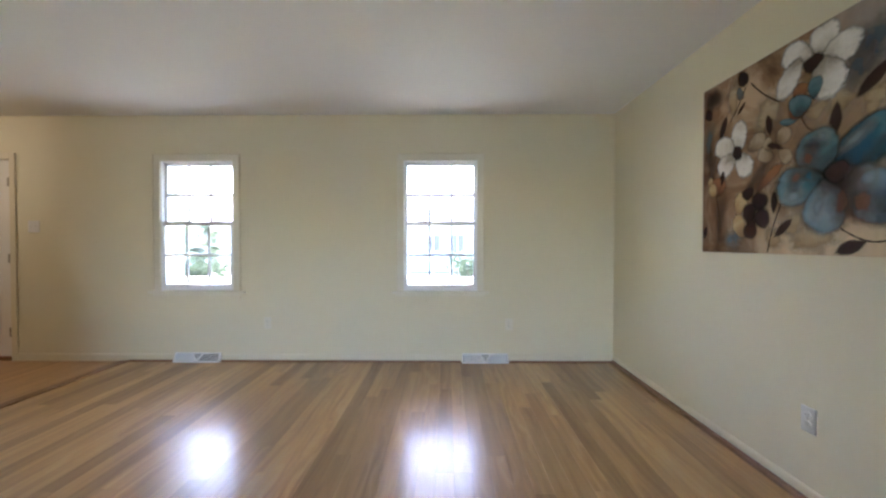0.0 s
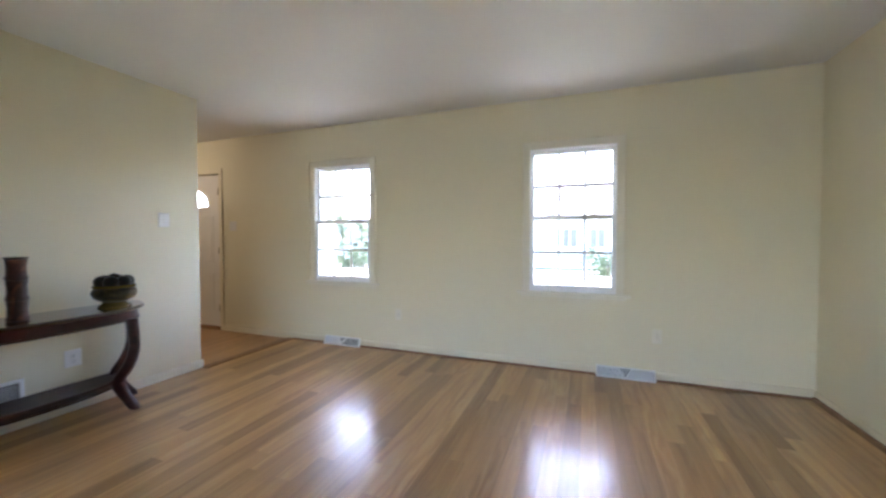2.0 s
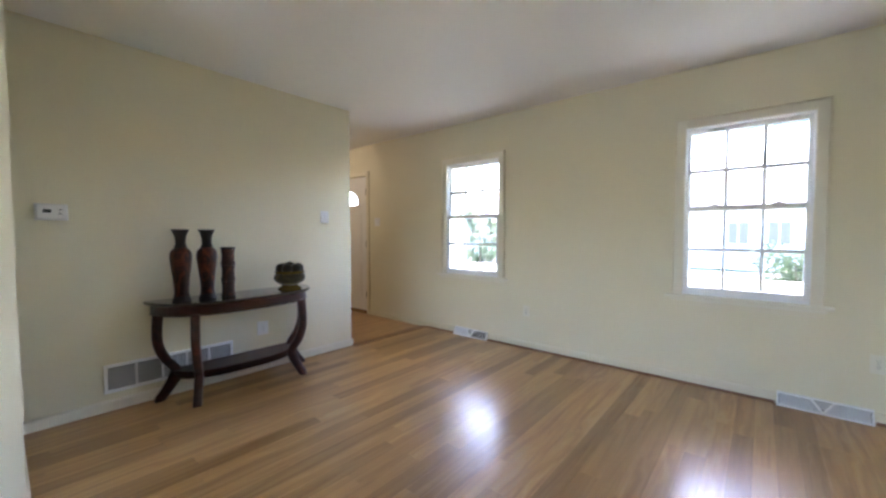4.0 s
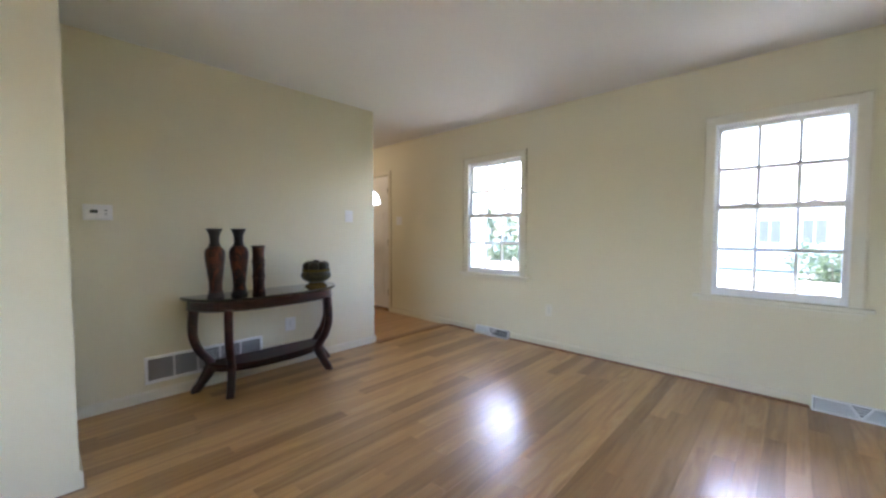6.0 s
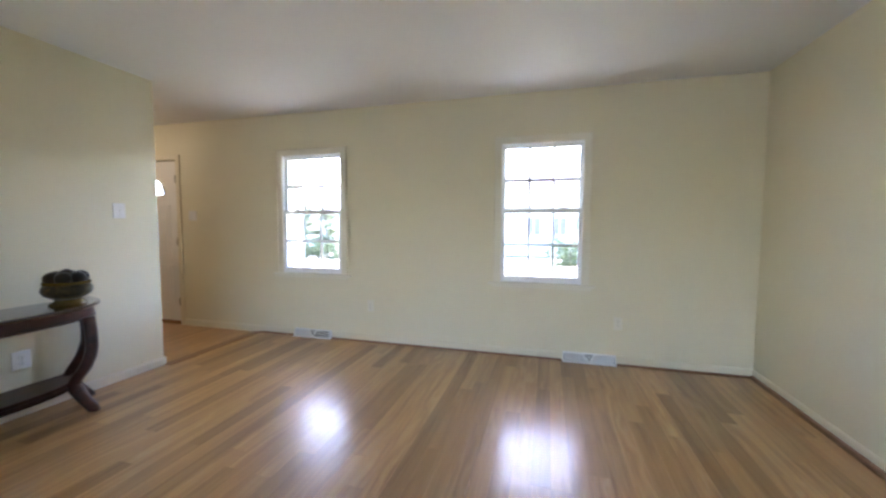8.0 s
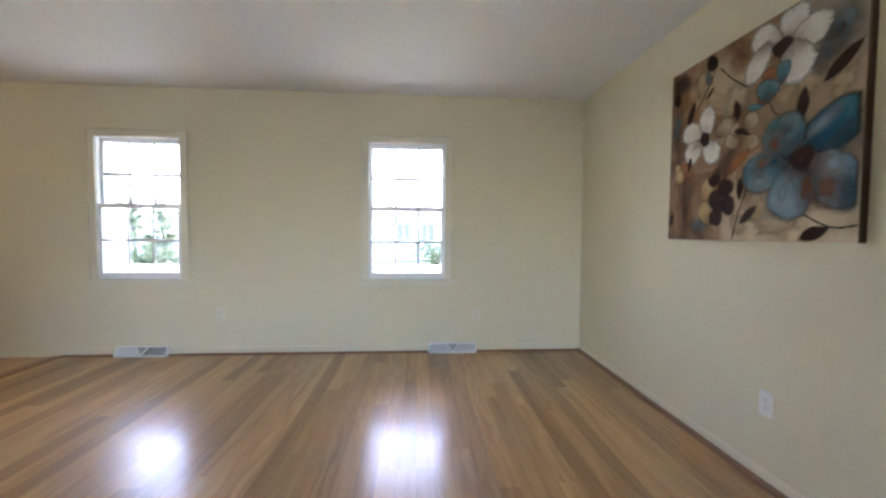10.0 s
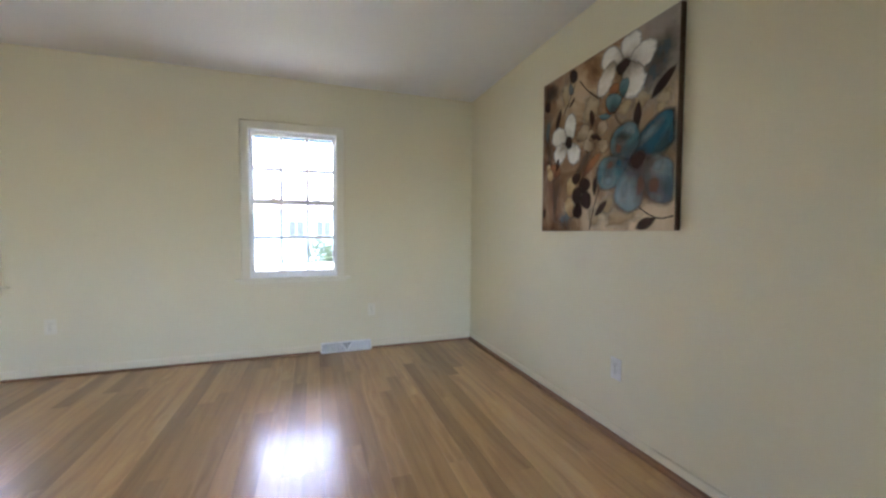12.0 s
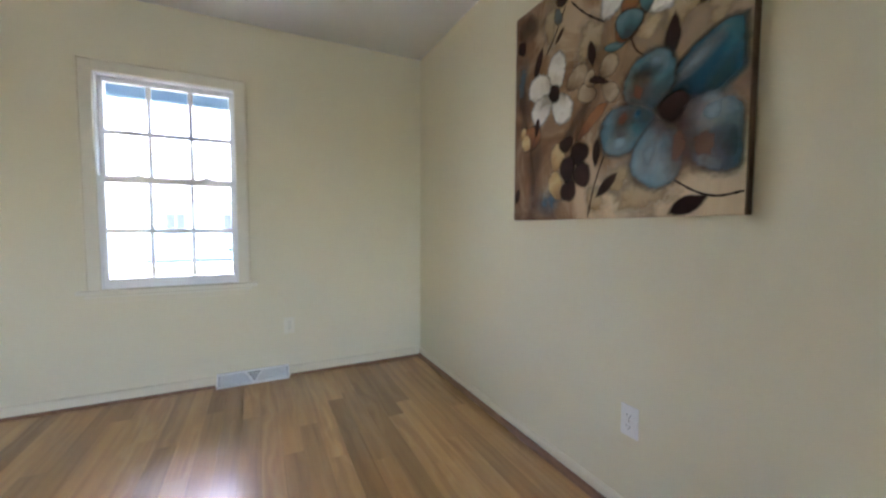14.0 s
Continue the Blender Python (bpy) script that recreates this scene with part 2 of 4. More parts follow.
def thing(name, label, category, at=(0, 0, 0), turn=0.0, group="", kind=""):
    ob = new(name)
    ob.empty_display_size = 0.1
    ob.matrix_basis = pose(*at, 0, 0, turn)
    return tagged(ob, label, category, group, kind)


def setting(ob, label):
    return tagged(ob, label, kind="structure")


def lathe(bm, profile, steps=40, centre=(0, 0)):
    rings = []
    for r, z in profile:
        rings.append([bm.verts.new((centre[0] + r * math.cos(2 * math.pi * i / steps), centre[1] + r * math.sin(2 * math.pi * i / steps), z)) for i in range(steps)])
    for a, b in zip(rings, rings[1:]):
        for i in range(steps):
            bm.faces.new((a[i], a[(i + 1) % steps], b[(i + 1) % steps], b[i]))
    bm.faces.new(rings[0][::-1])
    bm.faces.new(rings[-1])


def smooth_line(points, per=6):
    """Catmull-Rom line through points."""
    p = [Vector(q) for q in points]
    p = [2 * p[0] - p[1]] + p + [2 * p[-1] - p[-2]]
    out = []
    for i in range(1, len(p) - 2):
        for s in range(per):
            t = s / per
            out.append(0.5 * (2 * p[i] + (p[i + 1] - p[i - 1]) * t + (2 * p[i - 1] - 5 * p[i] + 4 * p[i + 1] - p[i + 2]) * t * t + (3 * p[i] - p[i - 1] - 3 * p[i + 1] + p[i + 2]) * t ** 3))
    return out + [p[-2]]


def wall_x(name, x0, x1, y0, y1, openings, label, z1=2.43):
    """A wall along x with openings (xa, xb, za, zb)."""
    bm = bmesh.new()
    x = x0
    for xa, xb, za, zb in sorted(openings):
        box(bm, x, xa, y0, y1, 0, z1)
        if za > 0:
            box(bm, xa, xb, y0, y1, 0, za)
        box(bm, xa, xb, y0, y1, zb, z1)
        x = xb
    box(bm, x, x1, y0, y1, 0, z1)
    return setting(part(name, bm, M_WALL), label)


def slab(name, material, b, label, bevel=0.0):
    bm = bmesh.new()
    box(bm, *b, bevel=bevel)
    return setting(part(name, bm, material), label)


# ---- the house: plan ----
D, R, L, S, H = 3.80, 1.66, -3.20, 0.38, 2.43
WIN_X = (-2.44, -0.036)
HALF, WIN_Z0, WIN_Z1 = 0.365, 0.70, 1.985
DOOR_X0, DOOR_X1, DOOR_TOP = -5.235, -4.30, 2.005
BACK, REAR_Y = -2.3, -3.6

wall_x("wall_north", -5.75, R + 0.15, D, D + 0.18,
       [(DOOR_X0, DOOR_X1, 0, DOOR_TOP)] + [(c - HALF, c + HALF, WIN_Z0, WIN_Z1) for c in WIN_X],
       "cream painted outer wall with two windows and the front door")
slab("wall_east", M_WALL, (R, R + 0.15, REAR_Y - 0.15, D, 0, H), "cream painted plaster wall carrying the flower painting")
slab("wall_west", M_WALL, (L - 0.12, L, S, 2.71, 0, H), "cream painted partition ending in a free corner at the foyer", 0.004)
slab("wall_south", M_WALL, (-5.6, BACK, S - 0.12, S, 0, H), "cream painted partition behind the living room")
# unseen stub, added to keep rear window light off the near east wall
slab("wall_light_block", M_WALL, (0.85, R, S - 0.12, S, 0, H), "plain cream stub wall, unseen, added to block rear light")
slab("wall_foyer", M_WALL, (-5.75, -5.6, S - 0.12, D, 0, H), "plain cream foyer wall")
slab("wall_dining", M_WALL, (BACK - 0.12, BACK, REAR_Y, S - 0.12, 0, H), "plain cream wall of the rear room")
# the opening is assumed, placed and sized for fill on the window wall
wall_x("wall_rear", BACK - 0.12, R, REAR_Y - 0.15, REAR_Y, [(-2.10, -0.15, 0.50, 2.10)], "cream rear wall, unseen, with the added fill window opening")
slab("ceiling", M_CEIL, (-5.75, R + 0.15, REAR_Y - 0.15, D + 0.18, H, H + 0.12), "flat white painted ceiling")


def moulding(name, a, b, inward, height, thick, material, label, z0=0.0, round_top=True):
    """A straight moulding from a to b along the foot of a wall; inward points into the room."""
    bm = bmesh.new()
    p, q, n = Vector((*a, 0)), Vector((*b, 0)), Vector((*inward, 0))
    prof = [(0, z0), (thick, z0), (thick, z0 + height * 0.72), (thick * 0.8, z0 + height * 0.9), (thick * 0.35, z0 + height), (0, z0 + height)]
    ends = [[bm.verts.new(e + n * d + Vector((0, 0, z))) for d, z in prof] for e in (p, q)]
    for i in range(len(prof)):
        j = (i + 1) % len(prof)
        bm.faces.new((ends[0][i], ends[0][j], ends[1][j], ends[1][i]))
    bm.faces.new(ends[0][::-1])
    bm.faces.new(ends[1])
    return setting(part(name, bm, material), label)


VENTS = (-2.435, 0.403)
BASE, SHOE = "painted baseboard at the foot of the wall", "stained wooden shoe moulding between floor and baseboard"
x = DOOR_X1 + 0.06
for c in VENTS:
    moulding("baseboard", (x, D), (c - 0.235, D), (0, -1), 0.075, 0.013, M_BASE, BASE)
    moulding("trim_shoe", (max(x, -3.12), D - 0.013), (c - 0.235, D - 0.013), (0, -1), 0.018, 0.014, M_SHOE, SHOE)
    x = c + 0.235
moulding("baseboard", (x, D), (R, D), (0, -1), 0.075, 0.013, M_BASE, BASE)
moulding("trim_shoe", (x, D - 0.013), (R - 0.013, D - 0.013), (0, -1), 0.018, 0.014, M_SHOE, SHOE)
moulding("baseboard", (R, D - 0.013), (R, S), (-1, 0), 0.070, 0.013, M_BASE, BASE)
moulding("trim_shoe", (R - 0.013, D - 0.027), (R - 0.013, S), (-1, 0), 0.030, 0.020, M_SHOE, SHOE)
moulding("baseboard", (L, S), (L, 2.71 + 0.013), (1, 0), 0.072, 0.013, M_CASE, BASE)
moulding("baseboard", (L, 2.71), (L - 0.12, 2.71), (0, 1), 0.072, 0.013, M_CASE, BASE)
moulding("baseboard", (L + 0.013, S), (BACK, S), (0, 1), 0.085, 0.013, M_BASE, BASE)


# ---- windows and front door ----
def sash(name, parent, x0, x1, z0, z1, y, stile, top, bottom, drop=0.0, bar=0.0095):
    """One sliding sash: frame, glass and its grille of three by two panes."""
    bm = bmesh.new()
    d = 0.032
    box(bm, x0, x0 + stile, y, y + d, z0, z1, 0.003)
    box(bm, x1 - stile, x1, y, y + d, z0, z1, 0.003)
    box(bm, x0 + stile, x1 - stile, y + 0.001, y + d - 0.001, z0, z0 + bottom, 0.003)
    box(bm, x0 + stile, x1 - stile, y + 0.001, y + d - 0.001, z1 - top, z1, 0.003)
    ob = part(name, bm, M_VINYL, parent)
    gx0, gx1, gz0, gz1 = x0 + stile, x1 - stile, z0 + bottom, z1 - top
    for i in range(3):
        for j in range(2):
            a, b = gx0 + (gx1 - gx0) * i / 3, gx0 + (gx1 - gx0) * (i + 1) / 3
            e, f = gz0 + (gz1 - gz0) * j / 2, gz0 + (gz1 - gz0) * (j + 1) / 2
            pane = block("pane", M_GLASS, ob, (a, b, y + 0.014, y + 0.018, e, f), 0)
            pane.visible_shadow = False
    for i in (1, 2):
        gx = gx0 + (gx1 - gx0) * i / 3
        block("muntin", M_VINYL, ob, (gx - bar, gx + bar, y + 0.007, y + 0.0125, gz0, gz1), 0.001)
    gz = (gz0 + gz1) / 2 - drop
    block("muntin", M_VINYL, ob, (gx0, gx1, y + 0.001, y + 0.0065, gz - bar - 0.003, gz + bar + 0.003), 0.001)
    return ob


def window(name, c, label):
    w = setting(thing(name, label, "window"), label)
    x0, x1, z0, z1 = c - HALF, c + HALF, WIN_Z0, WIN_Z1
    cw, bb = 0.056, 0.012
    for a, b in ((x0 - cw, x0 + 0.004), (x1 - 0.004, x1 + cw)):
        block("casing", M_CASE, w, (a, b, D - 0.014, D, z0, z1 + cw), 0.003)
    block("casing", M_CASE, w, (x0 + 0.0045, x1 - 0.0045, D - 0.0135, D, z1 - 0.004, z1 + cw), 0.003)
    for a, b in ((x0 - cw - bb, x0 - cw), (x1 + cw, x1 + cw + bb)):
        block("backband", M_BASE, w, (a, b, D - 0.022, D, z0, z1 + cw + bb), 0.004)
    block("backband", M_BASE, w, (x0 - cw, x1 + cw, D - 0.0215, D, z1 + cw + 0.0005, z1 + cw + bb), 0.004)
    block("window_sill", M_CASE, w, (x0 - cw - 0.055, x1 + cw + 0.055, D - 0.040, D + 0.02, z0 - 0.024, z0), 0.007)
    block("apron", M_BASE, w, (x0 - cw - 0.01, x1 + cw + 0.01, D - 0.014, D, z0 - 0.080, z0 - 0.0245), 0.003)
    block("apron_bead", M_CASE, w, (x0 - cw - 0.02, x1 + cw + 0.02, D - 0.022, D - 0.0145, z0 - 0.045, z0 - 0.030), 0.003)
    jb = 0.012
    block("jamb", M_VINYL, w, (x0, x0 + jb, D, D + 0.18, z0, z1), 0.001)
    block("jamb", M_VINYL, w, (x1 - jb, x1, D, D + 0.18, z0, z1), 0.001)
    block("jamb", M_VINYL, w, (x0 + jb, x1 - jb, D, D + 0.18, z1 - jb, z1), 0.001)
    block("jamb", M_VINYL, w, (x0 + jb, x1 - jb, D + 0.021, D + 0.18, z0, z0 + jb), 0.001)
    a, b = x0 + jb + 0.001, x1 - jb - 0.001
    meet = 1.365
    lower = sash("lower_sash", w, a, b, z0 + jb, meet + 0.02, D + 0.006, 0.026, 0.040, 0.050)
    sash("upper_sash", w, a, b, meet - 0.02, z1 - jb, D + 0.040, 0.026, 0.032, 0.040, 0.014, 0.0125)
    for s in (-0.17, 0.19):
        bm = bmesh.new()
        box(bm, c + s - 0.032, c + s + 0.032, D + 0.009, D + 0.036, meet + 0.02, meet + 0.027, 0.002)
        lathe(bm, [(0.013, meet + 0.027), (0.013, meet + 0.034), (0.009, meet + 0.038)], 16, (c + s, D + 0.022))
        part("sash_lock", bm, M_VINYL, lower)
    return w


window("window_1", WIN_X[0], "white double-hung window with thin grilles beside the foyer")
window("window_2", WIN_X[1], "white double-hung window with thin grilles above a register")

# unseen rear window, added so daylight from behind fills the window wall
rear = setting(thing("window_3", "plain wide rear window, unseen, added as fill light", "window"), "plain wide rear window, unseen, added as fill light")
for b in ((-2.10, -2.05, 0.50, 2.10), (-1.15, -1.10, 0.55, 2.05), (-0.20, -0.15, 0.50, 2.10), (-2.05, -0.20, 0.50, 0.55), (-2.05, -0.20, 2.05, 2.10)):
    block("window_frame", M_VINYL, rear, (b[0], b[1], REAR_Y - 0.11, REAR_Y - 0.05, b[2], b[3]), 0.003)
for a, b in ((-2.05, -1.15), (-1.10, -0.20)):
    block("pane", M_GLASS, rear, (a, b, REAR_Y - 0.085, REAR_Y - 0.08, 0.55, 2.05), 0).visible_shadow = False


def front_door():
    label = "closed pale front door with a half-round fan light"
    d = setting(thing("door_1", label, "door"), label)
    c, hw, y0, y1 = (DOOR_X0 + DOOR_X1) / 2, 0.445, D + 0.012, D + 0.056
    r, fz = 0.250, 1.592
    # leaf with a half-round hole for the fan light
    bm = bmesh.new()
    steps = 20
    arc = [(c - r * math.cos(math.pi * i / steps), fz + 0.86 * r * math.sin(math.pi * i / steps)) for i in range(steps + 1)]
    top = [(c - hw + 2 * hw * i / steps, DOOR_TOP - 0.012) for i in range(steps + 1)]
    for y in (y0, y1):
        va = [bm.verts.new((x, y, z)) for x, z in arc]
        vt = [bm.verts.new((x, y, z)) for x, z in top]
        for i in range(steps):
            bm.faces.new((va[i], va[i + 1], vt[i + 1], vt[i]))
        k = [bm.verts.new((x, y, z)) for x, z in ((c - hw, fz), (c + hw, fz), (c - hw, 0.043), (c + hw, 0.043))]
        bm.faces.new((k[0], va[0], vt[0]))
        bm.faces.new((va[-1], k[1], vt[-1]))
        bm.faces.new((k[2], k[3], k[1], va[-1], va[0], k[0]))
        if y == y0:
            first = va
        else:
            for i in range(steps):
                bm.faces.new((first[i], first[i + 1], va[i + 1], va[i]))
            bm.faces.new((first[-1], first[0], va[0], va[-1]))
    part("leaf", bm, M_DOOR, d)
    # fan-light pane and its moulding
    bm = bmesh.new()
    v = [[bm.verts.new((x, y, z)) for x, z in arc] for y in (D + 0.032, D + 0.037)]
    bm.faces.new(v[0])
    bm.faces.new(v[1][::-1])
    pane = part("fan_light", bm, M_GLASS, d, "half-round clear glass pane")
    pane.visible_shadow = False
    bm = bmesh.new()
    for i in range(steps):
        (xa, za), (xb, zb) = arc[i], arc[i + 1]
        o = 1.09
        quad = [(xa, za), (xb, zb), (c + (xb - c) * o, fz + (zb - fz) * o), (c + (xa - c) * o, fz + (za - fz) * o)]
        f = [bm.verts.new((x, y0 - 0.008, z)) for x, z in quad]
        g = [bm.verts.new((x, y0, z)) for x, z in quad]
        bm.faces.new(f)
        for m in range(4):
            bm.faces.new((f[m], f[(m + 1) % 4], g[(m + 1) % 4], g[m]))
    box(bm, c - r * 1.09, c + r * 1.09, y0 - 0.008, y0, fz - 0.022, fz, 0.002)
    part("fan_moulding", bm, M_DOOR, d)
    for z0, z1 in ((0.24, 0.73), (0.86, 1.47)):
        for s in (-1, 1):
            a, b = sorted((c + s * 0.055, c + s * 0.335))
            bm = bmesh.new()
            for q in ((a, b, z0, z0 + 0.02), (a, b, z1 - 0.02, z1), (a, a + 0.02, z0 + 0.02, z1 - 0.02), (b - 0.02, b, z0 + 0.02, z1 - 0.02)):
                box(bm, q[0], q[1], y0 - 0.007, y0, q[2], q[3], 0.003)
            box(bm, a + 0.045, b - 0.045, y0 - 0.006, y0, z0 + 0.045, z1 - 0.045, 0.004)
            part("raised_panel", bm, M_DOOR, d)
    for z in (0.28, 1.02, 1.78):
        bm = bmesh.new()
        box(bm, c + hw - 0.026, c + hw + 0.004, y0 - 0.003, y0 + 0.002, z - 0.045, z + 0.045, 0.001)
        lathe(bm, [(0.007, z - 0.048), (0.007, z + 0.048)], 12, (c + hw + 0.004, y0 - 0.006))
        part("hinge", bm, M_BRASS, d, "dull metal butt hinge")
    bm = bmesh.new()
    lathe(bm, [(0.030, 0), (0.030, 0.006), (0.012, 0.012), (0.012, 0.03), (0.027, 0.045), (0.028, 0.06), (0.018, 0.07)], 24)
    bm.transform(Matrix.Translation((c - hw + 0.065, y0, 0.93)) @ Matrix.Rotation(radians(90), 4, "X"))
    part("door_knob", bm, M_BRASS, d, "round metal knob", True)
    cw = 0.058
    block("casing", M_BASE, d, (DOOR_X1, DOOR_X1 + cw, D - 0.016, D, 0, DOOR_TOP + cw), 0.004)
    block("casing", M_BASE, d, (DOOR_X0 - cw, DOOR_X0, D - 0.016, D, 0, DOOR_TOP + cw), 0.004)
    block("casing", M_BASE, d, (DOOR_X0, DOOR_X1, D - 0.015, D, DOOR_TOP, DOOR_TOP + cw), 0.004)
    for b in ((DOOR_X0 + 0.018, DOOR_X0 + 0.045, 0.042, DOOR_TOP - 0.03), (DOOR_X1 - 0.045, DOOR_X1 - 0.018, 0.042, DOOR_TOP - 0.03), (DOOR_X0 + 0.018, DOOR_X1 - 0.018, DOOR_TOP - 0.03, DOOR_TOP)):
        block("door_stop", M_TRIM, d, (b[0], b[1], y1 + 0.002, y1 + 0.035, b[2], b[3]), 0.001)
    for a, b in ((DOOR_X0, DOOR_X0 + 0.018), (DOOR_X1 - 0.018, DOOR_X1)):
        block("jamb", M_TRIM, d, (a, b, D + 0.001, D + 0.17, 0.041, DOOR_TOP), 0.001)
    block("threshold", M_SHOE, d, (DOOR_X0, DOOR_X1, D - 0.012, D + 0.17, 0.0, 0.040), 0.006, "dark wooden threshold")


front_door()


# ---- fittings on the walls ----
def to_wall(side, along, z):
    """Pose on a wall: local x along the wall, local -y into the room, origin on its face."""
    if side == "north":
        return pose(along, D, z)
    return pose(R, along, z, 0, 0, -90) if side == "east" else pose(L, along, z, 0, 0, 90)


def plate_mesh(w, h):
    bm = bmesh.new()
    box(bm, -w / 2, w / 2, -0.006, 0, -h / 2, h / 2, 0.0025)
    return bm


def outlet(m, label, plate, face, width=0.072):
    o = tagged(new("wall_outlet"), label, "outlet", "outlets on the walls")
    part("cover_plate", plate_mesh(width, 0.116), plate, o)
    for s in (-0.0195, 0.0195):
        bm = bmesh.new()
        lathe(bm, [(0.0165, 0), (0.0165, 0.0022), (0.0155, 0.003)], 24)
        bm.transform(Matrix.Translation((0, -0.006, s)) @ Matrix.Rotation(radians(90), 4, "X"))
        sock = part("socket", bm, face, o, "rounded receptacle")
        bm = bmesh.new()
        for x, w in ((-0.0065, 0.002), (0.0065, 0.002)):
            box(bm, x - w / 2, x + w / 2, -0.0095, -0.0088, s - 0.001, s + 0.008)
        box(bm, -0.002, 0.002, -0.0095, -0.0088, s - 0.010, s - 0.006)
        part("slot", bm, M_SLOT, sock)
    bm = bmesh.new()
    lathe(bm, [(0.003, 0), (0.003, 0.0012)], 12)
    bm.transform(Matrix.Translation((0, -0.006, 0)) @ Matrix.Rotation(radians(90), 4, "X"))
    part("screw", bm, M_BRASS, o)
    o.matrix_basis = m
    return o


outlet(to_wall("east", 1.80, 0.375), "white duplex wall outlet on cream plaster", M_PLATE, M_PLATE)
outlet(to_wall("west", 1.79, 0.360), "white duplex wall outlet with a wide plate behind the console table", M_PLATE, M_PLATE, 0.094)
first = outlet(to_wall("north", -1.745, 0.385), "off-white duplex wall outlet low on the window wall", M_CASE, M_CASE)
copy_thing(first, to_wall("north", 0.637, 0.372))


def switch(m, gangs, label, width=0.07):
    o = tagged(new("light_switch"), label, "switch")
    part("cover_plate", plate_mesh(width + 0.046 * (gangs - 1), 0.116), M_PLATE, o)
    for g in range(gangs):
        x = (g - (gangs - 1) / 2) * 0.046
        bm = bmesh.new()
        box(bm, x - 0.005, x + 0.005, -0.008, -0.005, -0.012, 0.012, 0.001)
        box(bm, x - 0.0035, x + 0.0035, -0.017, -0.006, 0.000, 0.008, 0.001)
        part("toggle", bm, M_PLATE, o)
        for s in (-0.03, 0.03):
            bm = bmesh.new()
            lathe(bm, [(0.003, 0), (0.003, 0.001)], 12)
            bm.transform(Matrix.Translation((x, -0.006, s)) @ Matrix.Rotation(radians(90), 4, "X"))
            part("screw", bm, M_BRASS, o)
    o.matrix_basis = m
    return o


switch(to_wall("north", -4.07, 1.335), 2, "white double toggle switch beside the front door")
switch(to_wall("west", 2.405, 1.333), 1, "white single toggle switch near the wall corner", 0.088)


def thermostat():
    o = tagged(new("thermostat"), "white plastic thermostat with small dark display", "thermostat")
    bm = bmesh.new()
    box(bm, -0.072, 0.072, -0.007, 0, -0.050, 0.050, 0.003)
    part("back_plate", bm, M_PLATE, o)
    bm = bmesh.new()
    box(bm, -0.066, 0.066, -0.032, -0.007, -0.045, 0.045, 0.008)
    part("body", bm, M_PLATE, o)
    bm = bmesh.new()
    box(bm, -0.042, 0.000, -0.0325, -0.030, -0.008, 0.018, 0.0005)
    part("display_frame", bm, M_PLASTIC_GREY, o)
    bm = bmesh.new()
    box(bm, -0.039, -0.003, -0.0335, -0.0326, -0.005, 0.015, 0.0002)
    part("display", bm, M_DISPLAY, o, "dark grey display")
    for z in (-0.010, 0.013):
        bm = bmesh.new()
        box(bm, 0.028, 0.044, -0.0345, -0.030, z - 0.003, z + 0.003, 0.001)
        part("button", bm, M_DUCT, o, "small dark grey button")
    bm = bmesh.new()
    box(bm, -0.060, 0.060, -0.0328, -0.0315, -0.030, -0.0285)
    part("cover_seam", bm, M_PLASTIC_GREY, o)
    o.matrix_basis = to_wall("west", 0.550, 1.303)


thermostat()


def return_grille():
    w, h = 0.79, 0.190
    o = tagged(new("return_air_grille"), "white return air grille with five dark louvred bays", "grille")
    bm = bmesh.new()
    f = 0.022
    for b in ((-w / 2, w / 2, h / 2 - f, h / 2), (-w / 2, w / 2, -h / 2, -h / 2 + f), (-w / 2, -w / 2 + f, -h / 2 + f, h / 2 - f), (w / 2 - f, w / 2, -h / 2 + f, h / 2 - f)):
        box(bm, b[0], b[1], -0.015, 0, b[2], b[3], 0.003)
    part("frame", bm, M_ENAMEL, o)
    # flat dark sheet; the shade of the duct is in its colour
    block("backing", M_DUCT, o, (-w / 2 + f, w / 2 - f, -0.0015, -0.0005, -h / 2 + f, h / 2 - f), 0, "dark sheet in place of the shaded duct")
    bays = 5
    bw = (w - 2 * f) / bays
    for i in range(1, bays):
        x = -w / 2 + f + bw * i
        block("divider", M_ENAMEL, o, (x - 0.007, x + 0.007, -0.0085, -0.002, -h / 2 + f, h / 2 - f), 0.001)
    for i in range(bays):
        x = -w / 2 + f + bw * i
        for k in range(11):
            z = -h / 2 + f + 0.006 + k * (h - 2 * f - 0.01) / 11
            bm = bmesh.new()
            box(bm, x + 0.008, x + bw - 0.008, -0.0045, 0.0045, -0.0006, 0.0006)
            bm.transform(Matrix.Translation((0, -0.0045, z)) @ Matrix.Rotation(radians(-38), 4, "X"))
            part("louvre", bm, M_LOUVRE, o)
    o.matrix_basis = to_wall("west", 1.150, 0.212)


return_grille()


